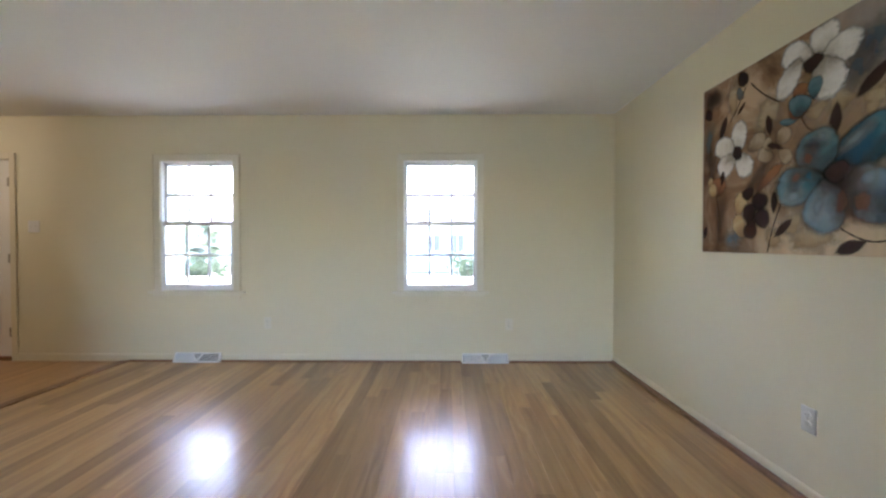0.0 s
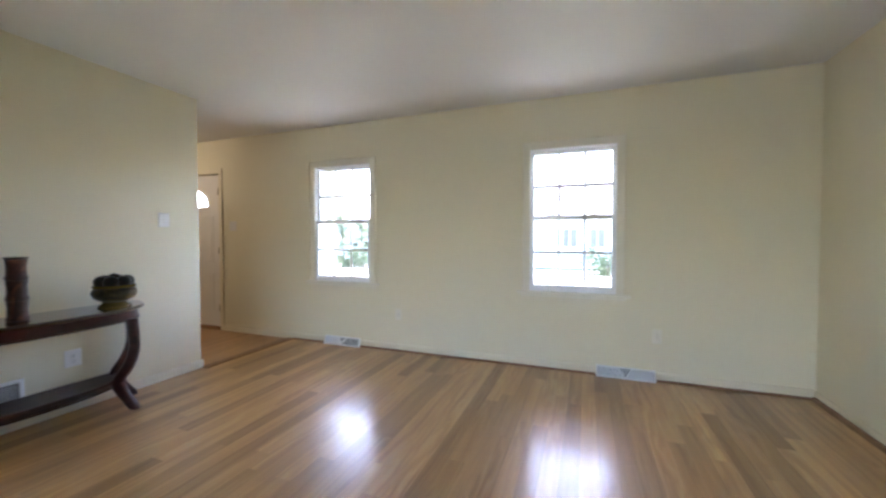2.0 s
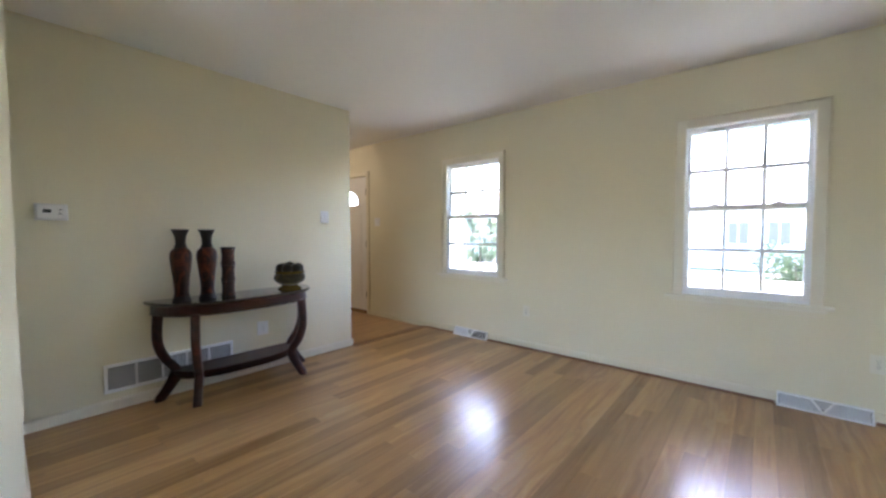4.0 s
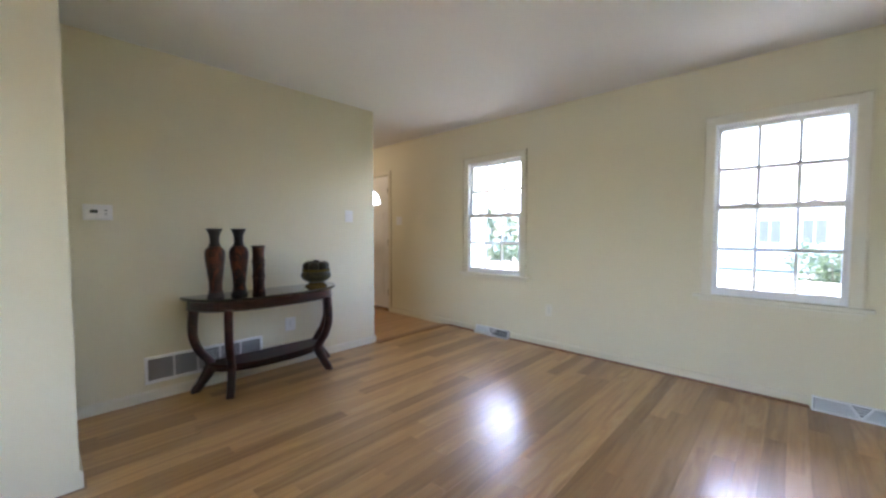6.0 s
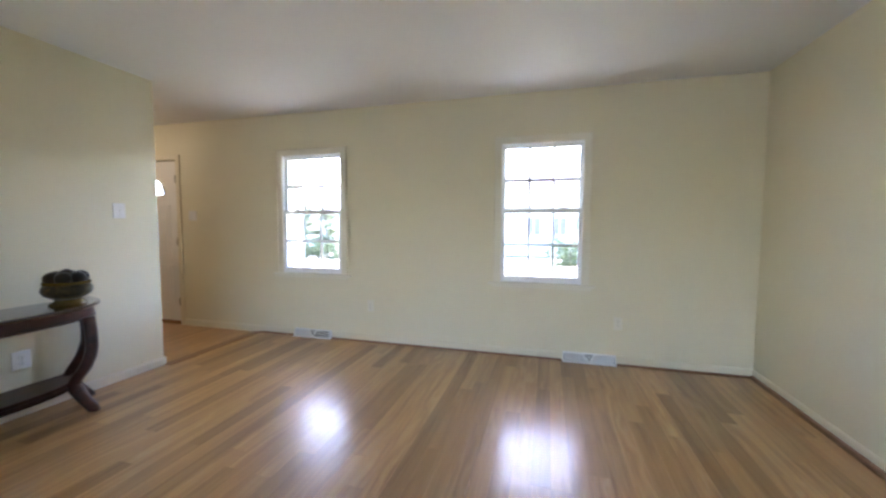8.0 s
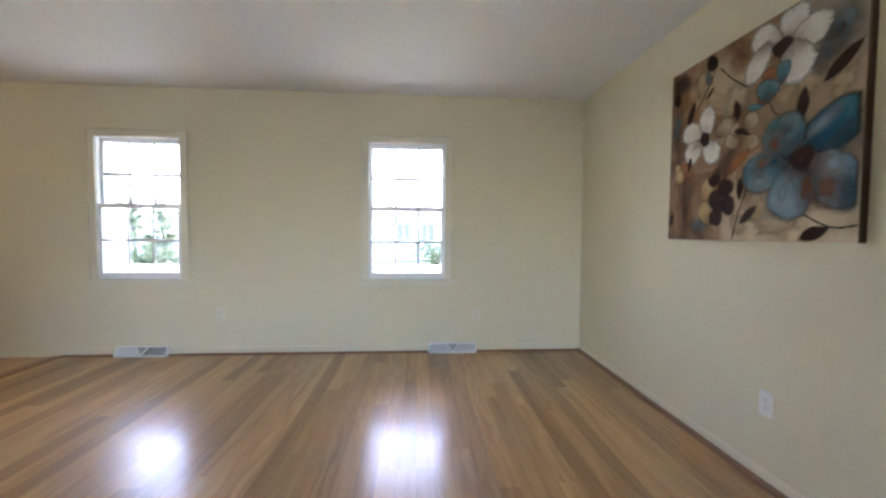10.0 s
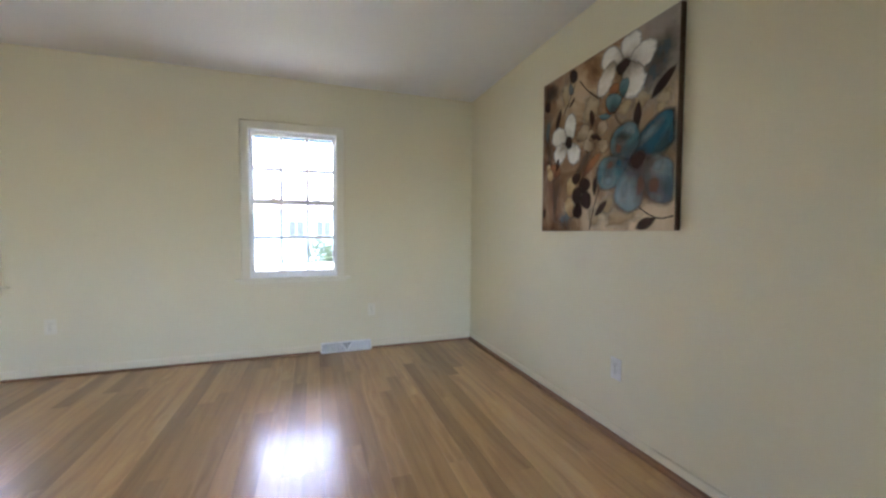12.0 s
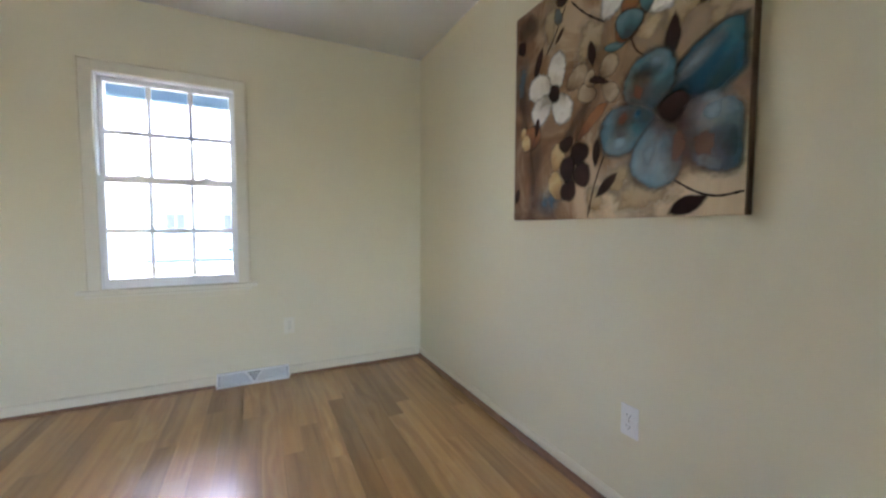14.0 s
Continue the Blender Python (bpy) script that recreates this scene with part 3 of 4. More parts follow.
def register(c, label):
    """Baseboard register: a sloping white diffuser with two fans of fins and a V between them."""
    o = tagged(new("baseboard_register"), label, "register", "registers under the windows")
    w, h, d = 0.225, 0.088, 0.052
    bm = bmesh.new()
    # side cheeks, top and bottom rim of the wedge
    for x0, x1 in ((-w, -w + 0.010), (w - 0.010, w)):
        a = [bm.verts.new((x, y, z)) for x in (x0, x1) for y, z in ((0, 0), (-d, 0), (-d, 0.012), (-0.016, h), (0, h))]
        bm.faces.new(a[:5])
        bm.faces.new(a[5:][::-1])
        for i in range(5):
            j = (i + 1) % 5
            bm.faces.new((a[i], a[j], a[5 + j], a[5 + i]))
    box(bm, -w + 0.010, w - 0.010, -d, -d + 0.012, 0, 0.013, 0.002)
    box(bm, -w + 0.010, w - 0.010, -0.022, 0, h - 0.011, h, 0.002)
    part("frame", bm, M_ENAMEL, o)
    lean = math.atan2(d - 0.019, h - 0.018)

    def on_face(bm):
        bm.transform(Matrix.Translation((0, -d + 0.006, 0.012)) @ Matrix.Rotation(-lean, 4, "X"))
        return bm

    # dark sheet behind the fins, coloured like the shaded hollow
    bm = bmesh.new()
    box(bm, -w + 0.010, w - 0.010, 0.008, 0.009, 0, 0.082)
    part("backing", on_face(bm), M_DUCT, o, "dark sheet in place of the shaded duct behind the fins")
    face = 0.080
    for s in (-1, 1):
        bm = bmesh.new()
        for i in range(26):
            x = s * (0.012 + (w - 0.026) * (i + 0.5) / 26)
            tall = min(face, face * abs(x) / 0.055)
            fin = bmesh.ops.create_cube(bm, size=1.0)["verts"]
            bmesh.ops.transform(bm, verts=fin, matrix=Matrix.Translation((x, 0.003, tall / 2)) @ Matrix.Rotation(radians(-48 * s), 4, "Z") @ Matrix.Diagonal((0.0095, 0.0010, tall, 1)))
        tagged(part("louvre_bank", on_face(bm), M_LOUVRE, o), kind="stuff")
        bm = bmesh.new()
        box(bm, -0.006, 0.006, -0.005, 0.006, 0, 0.098, 0.001)
        bm.transform(Matrix.Translation((s * 0.002, 0, 0)) @ Matrix.Rotation(s * radians(34.5), 4, "Y"))
        part("diagonal_bar", on_face(bm), M_ENAMEL, o)
    bm = bmesh.new()
    for i in range(4):
        z = 0.026 + i * 0.015
        half = z * 0.62
        box(bm, -half, half, 0.001, 0.004, z, z + 0.007)
    part("centre_louvre", on_face(bm), M_LOUVRE, o)
    o.matrix_basis = pose(c, D, 0)


register(VENTS[0], "white metal baseboard register beneath the foyer-side window")
register(VENTS[1], "white metal baseboard register beneath a window")


def foyer_lamp(x, y):
    o = tagged(new("ceiling_lamp"), "small flush ceiling lamp with warm frosted glass", "lamp")
    bm = bmesh.new()
    lathe(bm, [(0.13, H - 0.022), (0.14, H - 0.018), (0.14, H - 0.001)], 36)
    part("base", bm, M_BRASS, o, "round metal base", True)
    k = Nodes("frosted_lamp_glass", 0.4)
    k.b.inputs["Base Color"].default_value = (0.9, 0.8, 0.6, 1)
    k.b.inputs["Emission Color"].default_value = (1.0, 0.84, 0.62, 1)
    k.b.inputs["Emission Strength"].default_value = LAMP
    bm = bmesh.new()
    lathe(bm, [(0.02, H - 0.105), (0.06, H - 0.097), (0.095, H - 0.075), (0.115, H - 0.045), (0.118, H - 0.0225)], 36)
    part("shade", bm, k.m, o, "glowing frosted glass bowl", True)
    o.matrix_basis = pose(x, y, 0)


LAMP = 1.7
foyer_lamp(-4.8, 2.85)


# ---- painting ----
def canvas_material():
    k = Nodes("painted_canvas", 0.8)
    k.b.inputs["Specular IOR Level"].default_value = 0.2
    v = k.coords()
    sep = k.n("SeparateXYZ", Vector=v)
    u, w = sep.outputs[0], sep.outputs[2]
    cloud = k.noise(v, 3.2, 5.0, 0.6, 0.8)
    drag = k.noise(k.coords((14, 1, 3)), 1.0, 4.0, 0.65, 0.6)
    weave = k.noise(v, 420.0, 2.0)
    c = k.ramp(cloud, (0.36, (0.11, 0.052, 0.028)), (0.49, (0.29, 0.172, 0.096)), (0.61, (0.54, 0.40, 0.26)))
    # warmer and darker towards the far side, greyer at the upper near corner, pale ochre at the foot
    c = k.mix(k.math("MULTIPLY", k.ramp(u, (0.0, (0.75, 0.75, 0.75)), (0.30, (0, 0, 0))), 0.8), c, k.mix(drag, (0.13, 0.066, 0.037), (0.25, 0.14, 0.085)))
    grey = k.math("MULTIPLY", k.ramp(u, (0.70, (0, 0, 0)), (0.88, (1, 1, 1))), k.ramp(w, (0.50, (0, 0, 0)), (0.72, (1, 1, 1))))
    c = k.mix(k.math("MULTIPLY", grey, 0.85), c, k.mix(cloud, (0.22, 0.185, 0.16), (0.50, 0.44, 0.39)))
    foot = k.math("MULTIPLY", k.ramp(w, (0.06, (1, 1, 1)), (0.24, (0, 0, 0))), k.ramp(u, (0.42, (0, 0, 0)), (0.60, (1, 1, 1))))
    c = k.mix(k.math("MULTIPLY", foot, k.math("MULTIPLY", drag, 1.5)), c, (0.74, 0.60, 0.40))
    mid = k.math("MULTIPLY", k.ramp(w, (0.22, (0, 0, 0)), (0.42, (1, 1, 1)), (0.62, (1, 1, 1)), (0.85, (0, 0, 0))), k.ramp(u, (0.40, (0, 0, 0)), (0.66, (1, 1, 1))))
    c = k.mix(k.math("MULTIPLY", mid, 0.42), c, k.mix(drag, (0.38, 0.265, 0.16), (0.60, 0.47, 0.32)))
    # brown near side face, with its edge shadow mixed into the colour
    c = k.mix(k.math("GREATER_THAN", u, 1.0215), c, (0.12, 0.078, 0.052))
    k.color(c)
    return k.bump(k.math("ADD", weave, drag), 0.15, 0.002).m


def stroke_paint(name, tip, body, heart, soft=0.30, cover=1.0, fade=0.76):
    """Dry-brushed petal paint from the heart of the flower to its tip, with a ragged brushed edge."""
    k = Nodes(name, 0.75)
    k.b.inputs["Specular IOR Level"].default_value = 0.2
    uv = k.n("TexCoord").outputs["UV"]
    sep = k.n("SeparateXYZ", Vector=uv)
    brush = k.noise(k.coords((16, 1, 30), True), 1.0, 5.0, 0.65, 0.9)
    cloud = k.noise(k.coords((1, 1, 1), True), 7.0, 4.0, 0.6, 0.8)
    fine = k.noise(k.coords((1, 1, 1), True), 70.0, 3.0, 0.6)
    way = k.math("ADD", k.math("MULTIPLY", sep.outputs[1], 0.75), k.math("MULTIPLY", k.math("SUBTRACT", cloud, 0.35), 0.9))
    c = k.ramp(way, (0.22, heart), (0.42, body), (0.66, tip), (0.95, body))
    c = k.mix(k.ramp(brush, (0.52, (0, 0, 0)), (0.75, (0.4, 0.4, 0.4))), c, heart)
    k.color(k.mix(k.math("MULTIPLY", fine, 0.35), c, body))
    du, dv = k.math("SUBTRACT", sep.outputs[0], 0.5), k.math("SUBTRACT", sep.outputs[1], 0.5)
    rad = k.math("MULTIPLY", k.math("SQRT", k.math("ADD", k.math("MULTIPLY", du, du), k.math("MULTIPLY", dv, dv))), 2.0)
    rag = k.math("ADD", rad, k.math("MULTIPLY", k.math("SUBTRACT", k.math("ADD", brush, fine), 1.0), soft))
    k.put(k.b.inputs["Alpha"], k.ramp(rag, (fade, (cover, cover, cover)), (0.98, (0, 0, 0))))
    return k.bump(brush, 0.25, 0.002).m


P_WHITE = stroke_paint("white_petal_paint", (0.86, 0.84, 0.79), (0.66, 0.62, 0.54), (0.30, 0.25, 0.19))
P_TAN = stroke_paint("tan_petal_paint", (0.52, 0.41, 0.28), (0.33, 0.235, 0.145), (0.13, 0.075, 0.045), 0.35)
P_BLUE = stroke_paint("blue_petal_paint", (0.155, 0.26, 0.29), (0.080, 0.170, 0.20), (0.05, 0.06, 0.065), 0.18)
P_PALE = stroke_paint("pale_blue_petal_paint", (0.27, 0.36, 0.40), (0.155, 0.245, 0.28), (0.10, 0.075, 0.065), 0.18)
P_DEEP = stroke_paint("deep_teal_petal_paint", (0.070, 0.19, 0.235), (0.022, 0.095, 0.140), (0.014, 0.045, 0.07), 0.15)
P_LINE = stroke_paint("dark_line_paint", (0.022, 0.014, 0.014), (0.030, 0.017, 0.015), (0.04, 0.022, 0.018), 0.15)
P_BROWN = stroke_paint("dark_brown_paint", (0.050, 0.022, 0.017), (0.036, 0.016, 0.012), (0.024, 0.012, 0.010), 0.2)
P_RUST = stroke_paint("rust_paint", (0.38, 0.165, 0.075), (0.27, 0.115, 0.058), (0.13, 0.06, 0.038), 0.35)
P_OCHRE = stroke_paint("ochre_paint", (0.62, 0.47, 0.25), (0.50, 0.32, 0.15), (0.28, 0.16, 0.085), 0.4)
P_SLATE = stroke_paint("slate_paint", (0.15, 0.18, 0.19), (0.11, 0.12, 0.125), (0.13, 0.095, 0.07), 0.9)
P_SMEAR = stroke_paint("rust_brown_smear", (0.22, 0.105, 0.065), (0.20, 0.095, 0.060), (0.17, 0.080, 0.052), 0.5, 0.62, 0.38)
P_GLINT = stroke_paint("pale_blue_glint", (0.40, 0.49, 0.52), (0.36, 0.45, 0.48), (0.32, 0.41, 0.45), 0.35, 0.60, 0.12)
P_TEAL = stroke_paint("teal_smear", (0.035, 0.14, 0.19), (0.030, 0.12, 0.17), (0.025, 0.095, 0.14), 0.5, 0.72, 0.36)
P_CREAM = stroke_paint("cream_glow_paint", (0.74, 0.61, 0.42), (0.64, 0.48, 0.29), (0.50, 0.35, 0.20), 0.7, 0.65, 0.32)
P_MIST = stroke_paint("grey_teal_mist", (0.17, 0.22, 0.235), (0.14, 0.17, 0.18), (0.14, 0.12, 0.095), 0.7, 0.65, 0.34)
P_DUSK = stroke_paint("dusky_brown_glaze", (0.19, 0.115, 0.085), (0.165, 0.095, 0.070), (0.13, 0.074, 0.056), 0.6, 0.80, 0.22)
P_EDGE = stroke_paint("thin_dark_edge", (0.05, 0.045, 0.045), (0.04, 0.03, 0.03), (0.05, 0.03, 0.025), 0.5, 0.62, 0.57)
PW, PH, PD = 1.025, 0.990, 0.032


class Art:
    """The canvas; u runs from the far edge to the near one, v up, both 0 to 1."""

    def __init__(self):
        self.o = tagged(new("canvas_painting"), "large unframed canvas painting of blue and white flowers", "painting")
        bm = bmesh.new()
        box(bm, 0, PW, -PD, 0, 0, PH, 0.004)
        part("canvas", bm, canvas_material(), self.o, "brown mottled painted canvas")
        self.level = 0
        self.rng = random.Random(4)

    def petal(self, u, v, length, width, angle, paint, name="petal", tip=1.0, wobble=0.08, outline=None):
        """A petal centred on u, v; angle in degrees from upright, clockwise; tip above 1 makes it pointed."""
        if outline:
            self.petal(u - 0.006, v - 0.005, length * 1.03, width * 1.03, angle + 2, outline, "outline", tip, wobble)
        self.level += 1
        y = -PD - 0.0004 - 0.00006 * self.level
        bm = bmesh.new()
        a = radians(angle)
        ph = [self.rng.uniform(0, 6.3) for _ in range(3)]
        pts, uvs = [], []
        for i in range(44):
            t = 2 * math.pi * i / 44
            r = 1 + wobble * (math.sin(2 * t + ph[0]) * 0.5 + math.sin(3 * t + ph[1]) * 0.4 + math.sin(7 * t + ph[2]) * 0.18)
            x, z = math.sin(t), math.cos(t)
            x *= max(0.0, 1 - abs(z) ** 2.5) ** (0.95 * (tip - 1)) if tip > 1 else 1
            x *= 1 + 0.22 * z * (tip == 1)
            px, pz = x * r * width / 2, z * r * length / 2
            X = u * PW + px * math.cos(a) + pz * math.sin(a)
            Z = v * PH - px * math.sin(a) + pz * math.cos(a)
            uvs.append((0.5 + 0.5 * math.sin(t), 0.5 + 0.5 * math.cos(t)))
            pts.append((min(max(X, 0.001), PW - 0.001), min(max(Z, 0.001), PH - 0.001)))
        vs = [bm.verts.new((X, y, Z)) for X, Z in pts]
        mid = bm.verts.new((sum(p[0] for p in pts) / 44, y, sum(p[1] for p in pts) / 44))
        lay_uv = bm.loops.layers.uv.new("UVMap")
        for i in range(44):
            f = bm.faces.new((vs[i], mid, vs[(i + 1) % 44]))
            for loop, w in zip(f.loops, (uvs[i], (0.5, 0.5), uvs[(i + 1) % 44])):
                loop[lay_uv].uv = w
        part(name, bm, paint, self.o)

    def stem(self, points, width, paint):
        self.level += 1
        y = -PD - 0.0004 - 0.00006 * self.level
        line = smooth_line([(u * PW, y, v * PH) for u, v in points], 7)
        bm = bmesh.new()
        rows = []
        for i, p in enumerate(line):
            t = (line[min(i + 1, len(line) - 1)] - line[max(i - 1, 0)]).normalized()
            n = Vector((-t.z, 0, t.x)) * width / 2 * (0.7 + 0.5 * math.sin(i * 0.9) ** 2)
            rows.append((bm.verts.new(p + n), bm.verts.new(p - n)))
        lay_uv = bm.loops.layers.uv.new("UVMap")
        for a, b in zip(rows, rows[1:]):
            f = bm.faces.new((a[0], a[1], b[1], b[0]))
            for loop in f.loops:
                loop[lay_uv].uv = (0.5, 0.5)
        part("stem", bm, paint, self.o)


art = Art()
# soft patches of the ground
art.petal(0.05, 0.66, 0.26, 0.13, 5, P_MIST, "patch", 1, 0.3)
art.petal(0.25, 0.07, 0.18, 0.20, 20, P_MIST, "patch", 1, 0.35)
art.petal(0.40, 0.40, 0.30, 0.07, 40, P_SMEAR, "patch", 1.2, 0.2)
art.petal(0.68, 0.07, 0.13, 0.40, 4, P_CREAM, "patch", 1, 0.4)
art.petal(0.60, 0.14, 0.14, 0.18, 20, P_CREAM, "patch", 1, 0.4)
art.petal(0.93, 0.60, 0.22, 0.12, 20, P_CREAM, "patch", 1, 0.4)
art.petal(0.58, 0.36, 0.24, 0.10, 25, P_CREAM, "patch", 1, 0.4)
art.petal(0.80, 0.64, 0.22, 0.16, 30, P_CREAM, "patch", 1, 0.4)
art.petal(0.70, 0.63, 0.16, 0.13, 20, P_CREAM, "patch", 1, 0.4)
art.petal(0.06, 0.93, 0.16, 0.15, 0, P_SMEAR, "patch", 1, 0.4)
art.petal(0.24, 0.86, 0.24, 0.12, 10, P_CREAM, "patch", 1, 0.4)
art.petal(0.92, 0.82, 0.26, 0.16, -20, P_MIST, "patch", 1, 0.4)
art.petal(0.10, 0.90, 0.20, 0.16, 30, P_SMEAR, "patch", 1, 0.4)
art.petal(0.46, 0.70, 0.30, 0.16, 12, P_CREAM, "patch", 1, 0.4)
art.petal(0.50, 0.07, 0.16, 0.12, 10, P_CREAM, "patch", 1, 0.4)
art.petal(0.15, 0.22, 0.30, 0.12, 8, P_SMEAR, "patch", 1, 0.4)
art.petal(0.08, 0.50, 0.30, 0.10, -6, P_SMEAR, "patch", 1, 0.4)
art.petal(0.86, 0.74, 0.20, 0.16, 40, P_MIST, "patch", 1, 0.4)
# stems
art.stem([(0.36, 0.90), (0.44, 0.81), (0.53, 0.735)], 0.008, P_LINE)
art.stem([(0.545, 0.25), (0.50, 0.13), (0.47, 0.005)], 0.007, P_LINE)
art.stem([(0.80, 0.12), (0.87, 0.075), (0.93, 0.057), (0.995, 0.066)], 0.007, P_LINE)
art.stem([(0.22, 0.74), (0.27, 0.80), (0.33, 0.90)], 0.007, P_LINE)
art.stem([(0.635, 0.64), (0.66, 0.58), (0.69, 0.55)], 0.006, P_BROWN)
art.stem([(0.12, 0.33), (0.15, 0.20), (0.14, 0.12)], 0.006, P_BROWN)
# leaves
art.petal(0.785, 0.565, 0.17, 0.055, 4, P_BROWN, "leaf", 1.5)
art.petal(0.472, 0.645, 0.12, 0.045, -10, P_BROWN, "leaf", 1.6)
art.petal(0.505, 0.255, 0.12, 0.042, 4, P_BROWN, "leaf", 1.5)
art.petal(0.555, 0.125, 0.15, 0.045, 50, P_BROWN, "leaf", 1.7)
art.petal(0.848, 0.035, 0.14, 0.062, 66, P_BROWN, "leaf", 1.5)
art.petal(0.925, 0.68, 0.20, 0.055, 52, P_BROWN, "leaf", 1.6)
art.petal(0.052, 0.835, 0.065, 0.085, 60, P_BROWN, "leaf", 1.3)
art.petal(0.30, 0.79, 0.09, 0.025, 45, P_BROWN, "leaf", 1.6)
art.petal(0.31, 0.945, 0.08, 0.10, 60, P_LINE, "leaf", 1.2)
art.petal(0.29, 0.87, 0.09, 0.05, -20, P_SLATE, "leaf", 1.2)
art.petal(0.17, 0.72, 0.16, 0.05, 22, P_BROWN, "leaf", 1.4)
art.petal(0.03, 0.12, 0.09, 0.04, 18, P_BROWN, "leaf", 1.4)
# white flower at the head of the canvas
for u, v, a, b, g in ((0.735, 0.925, 0.16, 0.15, 10), (0.80, 0.85, 0.19, 0.145, 66), (0.615, 0.91, 0.18, 0.145, -62), (0.58, 0.825, 0.20, 0.12, 218), (0.75, 0.76, 0.21, 0.165, 152)):
    art.petal(u, v, a, b, g, P_WHITE)
art.petal(0.685, 0.845, 0.085, 0.095, 30, P_BROWN, "flower_heart", 1, 0.3)
# white flower on the far side
for u, v, a, b, g in ((0.285, 0.638, 0.195, 0.115, 4), (0.185, 0.602, 0.175, 0.14, -60), (0.20, 0.505, 0.165, 0.135, -128), (0.318, 0.483, 0.17, 0.125, 152)):
    art.petal(u, v, a, b, g, P_WHITE)
art.petal(0.40, 0.575, 0.13, 0.10, 60, P_TAN)
art.petal(0.275, 0.55, 0.075, 0.085, 20, P_BROWN, "flower_heart", 1, 0.3)
# tan flower
for u, v, a, b, g in ((0.55, 0.565, 0.11, 0.085, 40), (0.455, 0.495, 0.11, 0.08, -60), (0.56, 0.475, 0.11, 0.07, 140), (0.47, 0.545, 0.08, 0.06, -30)):
    art.petal(u, v, a, b, g, P_TAN)
art.petal(0.505, 0.53, 0.03, 0.10, 30, P_BROWN, "flower_heart", 1, 0.4)
# small blue flower
art.petal(0.70, 0.735, 0.115, 0.07, 8, P_BLUE)
art.petal(0.635, 0.745, 0.085, 0.085, 0, P_RUST)
art.petal(0.575, 0.625, 0.04, 0.10, 12, P_BLUE)
art.petal(0.63, 0.68, 0.115, 0.125, 20, P_BLUE, outline=P_RUST)
# dark flower with cream edges
art.petal(0.30, 0.265, 0.15, 0.09, 14, P_OCHRE)
art.petal(0.295, 0.145, 0.15, 0.09, -25, P_OCHRE)
for u, v, a, b, g in ((0.42, 0.265, 0.11, 0.11, 30), (0.435, 0.18, 0.11, 0.11, 100), (0.35, 0.315, 0.07, 0.09, -10), (0.37, 0.125, 0.11, 0.10, 190), (0.36, 0.21, 0.13, 0.09, 0)):
    art.petal(u, v, a, b, g, P_BROWN)
# rust bud and trailing rust petal
art.petal(0.476, 0.380, 0.21, 0.055, 50, P_RUST)
art.petal(0.14, 0.385, 0.13, 0.12, 19, P_RUST)
art.petal(0.12, 0.395, 0.12, 0.10, 0, P_RUST)
art.petal(0.095, 0.37, 0.10, 0.07, -30, P_OCHRE)
art.petal(0.07, 0.42, 0.07, 0.04, 30, P_OCHRE)
art.petal(0.17, 0.43, 0.09, 0.035, 12, P_BROWN)
# large blue flower
art.petal(0.895, 0.440, 0.34, 0.19, 54, P_DEEP, tip=1.12, outline=P_LINE)
art.petal(0.865, 0.470, 0.24, 0.075, 56, P_GLINT, "highlight", 1.1)
art.petal(0.945, 0.405, 0.22, 0.10, 45, P_TEAL, "shade", 1.1)
art.petal(0.715, 0.450, 0.23, 0.215, -32, P_BLUE, outline=P_EDGE)
art.petal(0.735, 0.51, 0.12, 0.10, -38, P_GLINT, "highlight", 1.1)
art.petal(0.697, 0.485, 0.15, 0.085, 98, P_TEAL, "shade", 1.1)
art.petal(0.675, 0.430, 0.14, 0.14, 71, P_DUSK, "shade", 1.1)
art.petal(0.915, 0.25, 0.28, 0.215, 140, P_PALE, outline=P_EDGE)
art.petal(0.970, 0.20, 0.20, 0.11, 10, P_TEAL, "shade", 1.1)
art.petal(0.890, 0.215, 0.23, 0.17, 148, P_DUSK, "shade", 1.1)
art.petal(0.635, 0.315, 0.27, 0.19, -98, P_BLUE, outline=P_EDGE)
art.petal(0.610, 0.270, 0.15, 0.14, -100, P_GLINT, "highlight", 1.1)
art.petal(0.69, 0.350, 0.14, 0.08, -70, P_TEAL, "shade", 1.1)
art.petal(0.622, 0.352, 0.15, 0.12, 33, P_DUSK, "shade", 1.1)
art.petal(0.750, 0.213, 0.275, 0.195, 192, P_PALE, outline=P_EDGE)
art.petal(0.722, 0.215, 0.21, 0.10, 198, P_GLINT, "highlight", 1.1)
art.petal(0.818, 0.220, 0.27, 0.13, 186, P_DUSK, "shade", 1.2)
art.petal(0.91, 0.305, 0.13, 0.15, 140, P_GLINT, "highlight", 1.1)
art.petal(0.80, 0.335, 0.16, 0.16, 0, P_SMEAR, "shade", 1, 0.35)
art.petal(0.795, 0.345, 0.10, 0.115, 20, P_BROWN, "flower_heart", 1, 0.25)
art.o.matrix_basis = pose(R - 0.001, 2.475, 1.118, 0, 0, -90)


# ---- console table ----
TOP_Z = 0.705


def bow(y, depth, half, power=2.7):
    return depth * max(0.0, 1 - abs(y / half) ** power) ** (1 / 2.2)


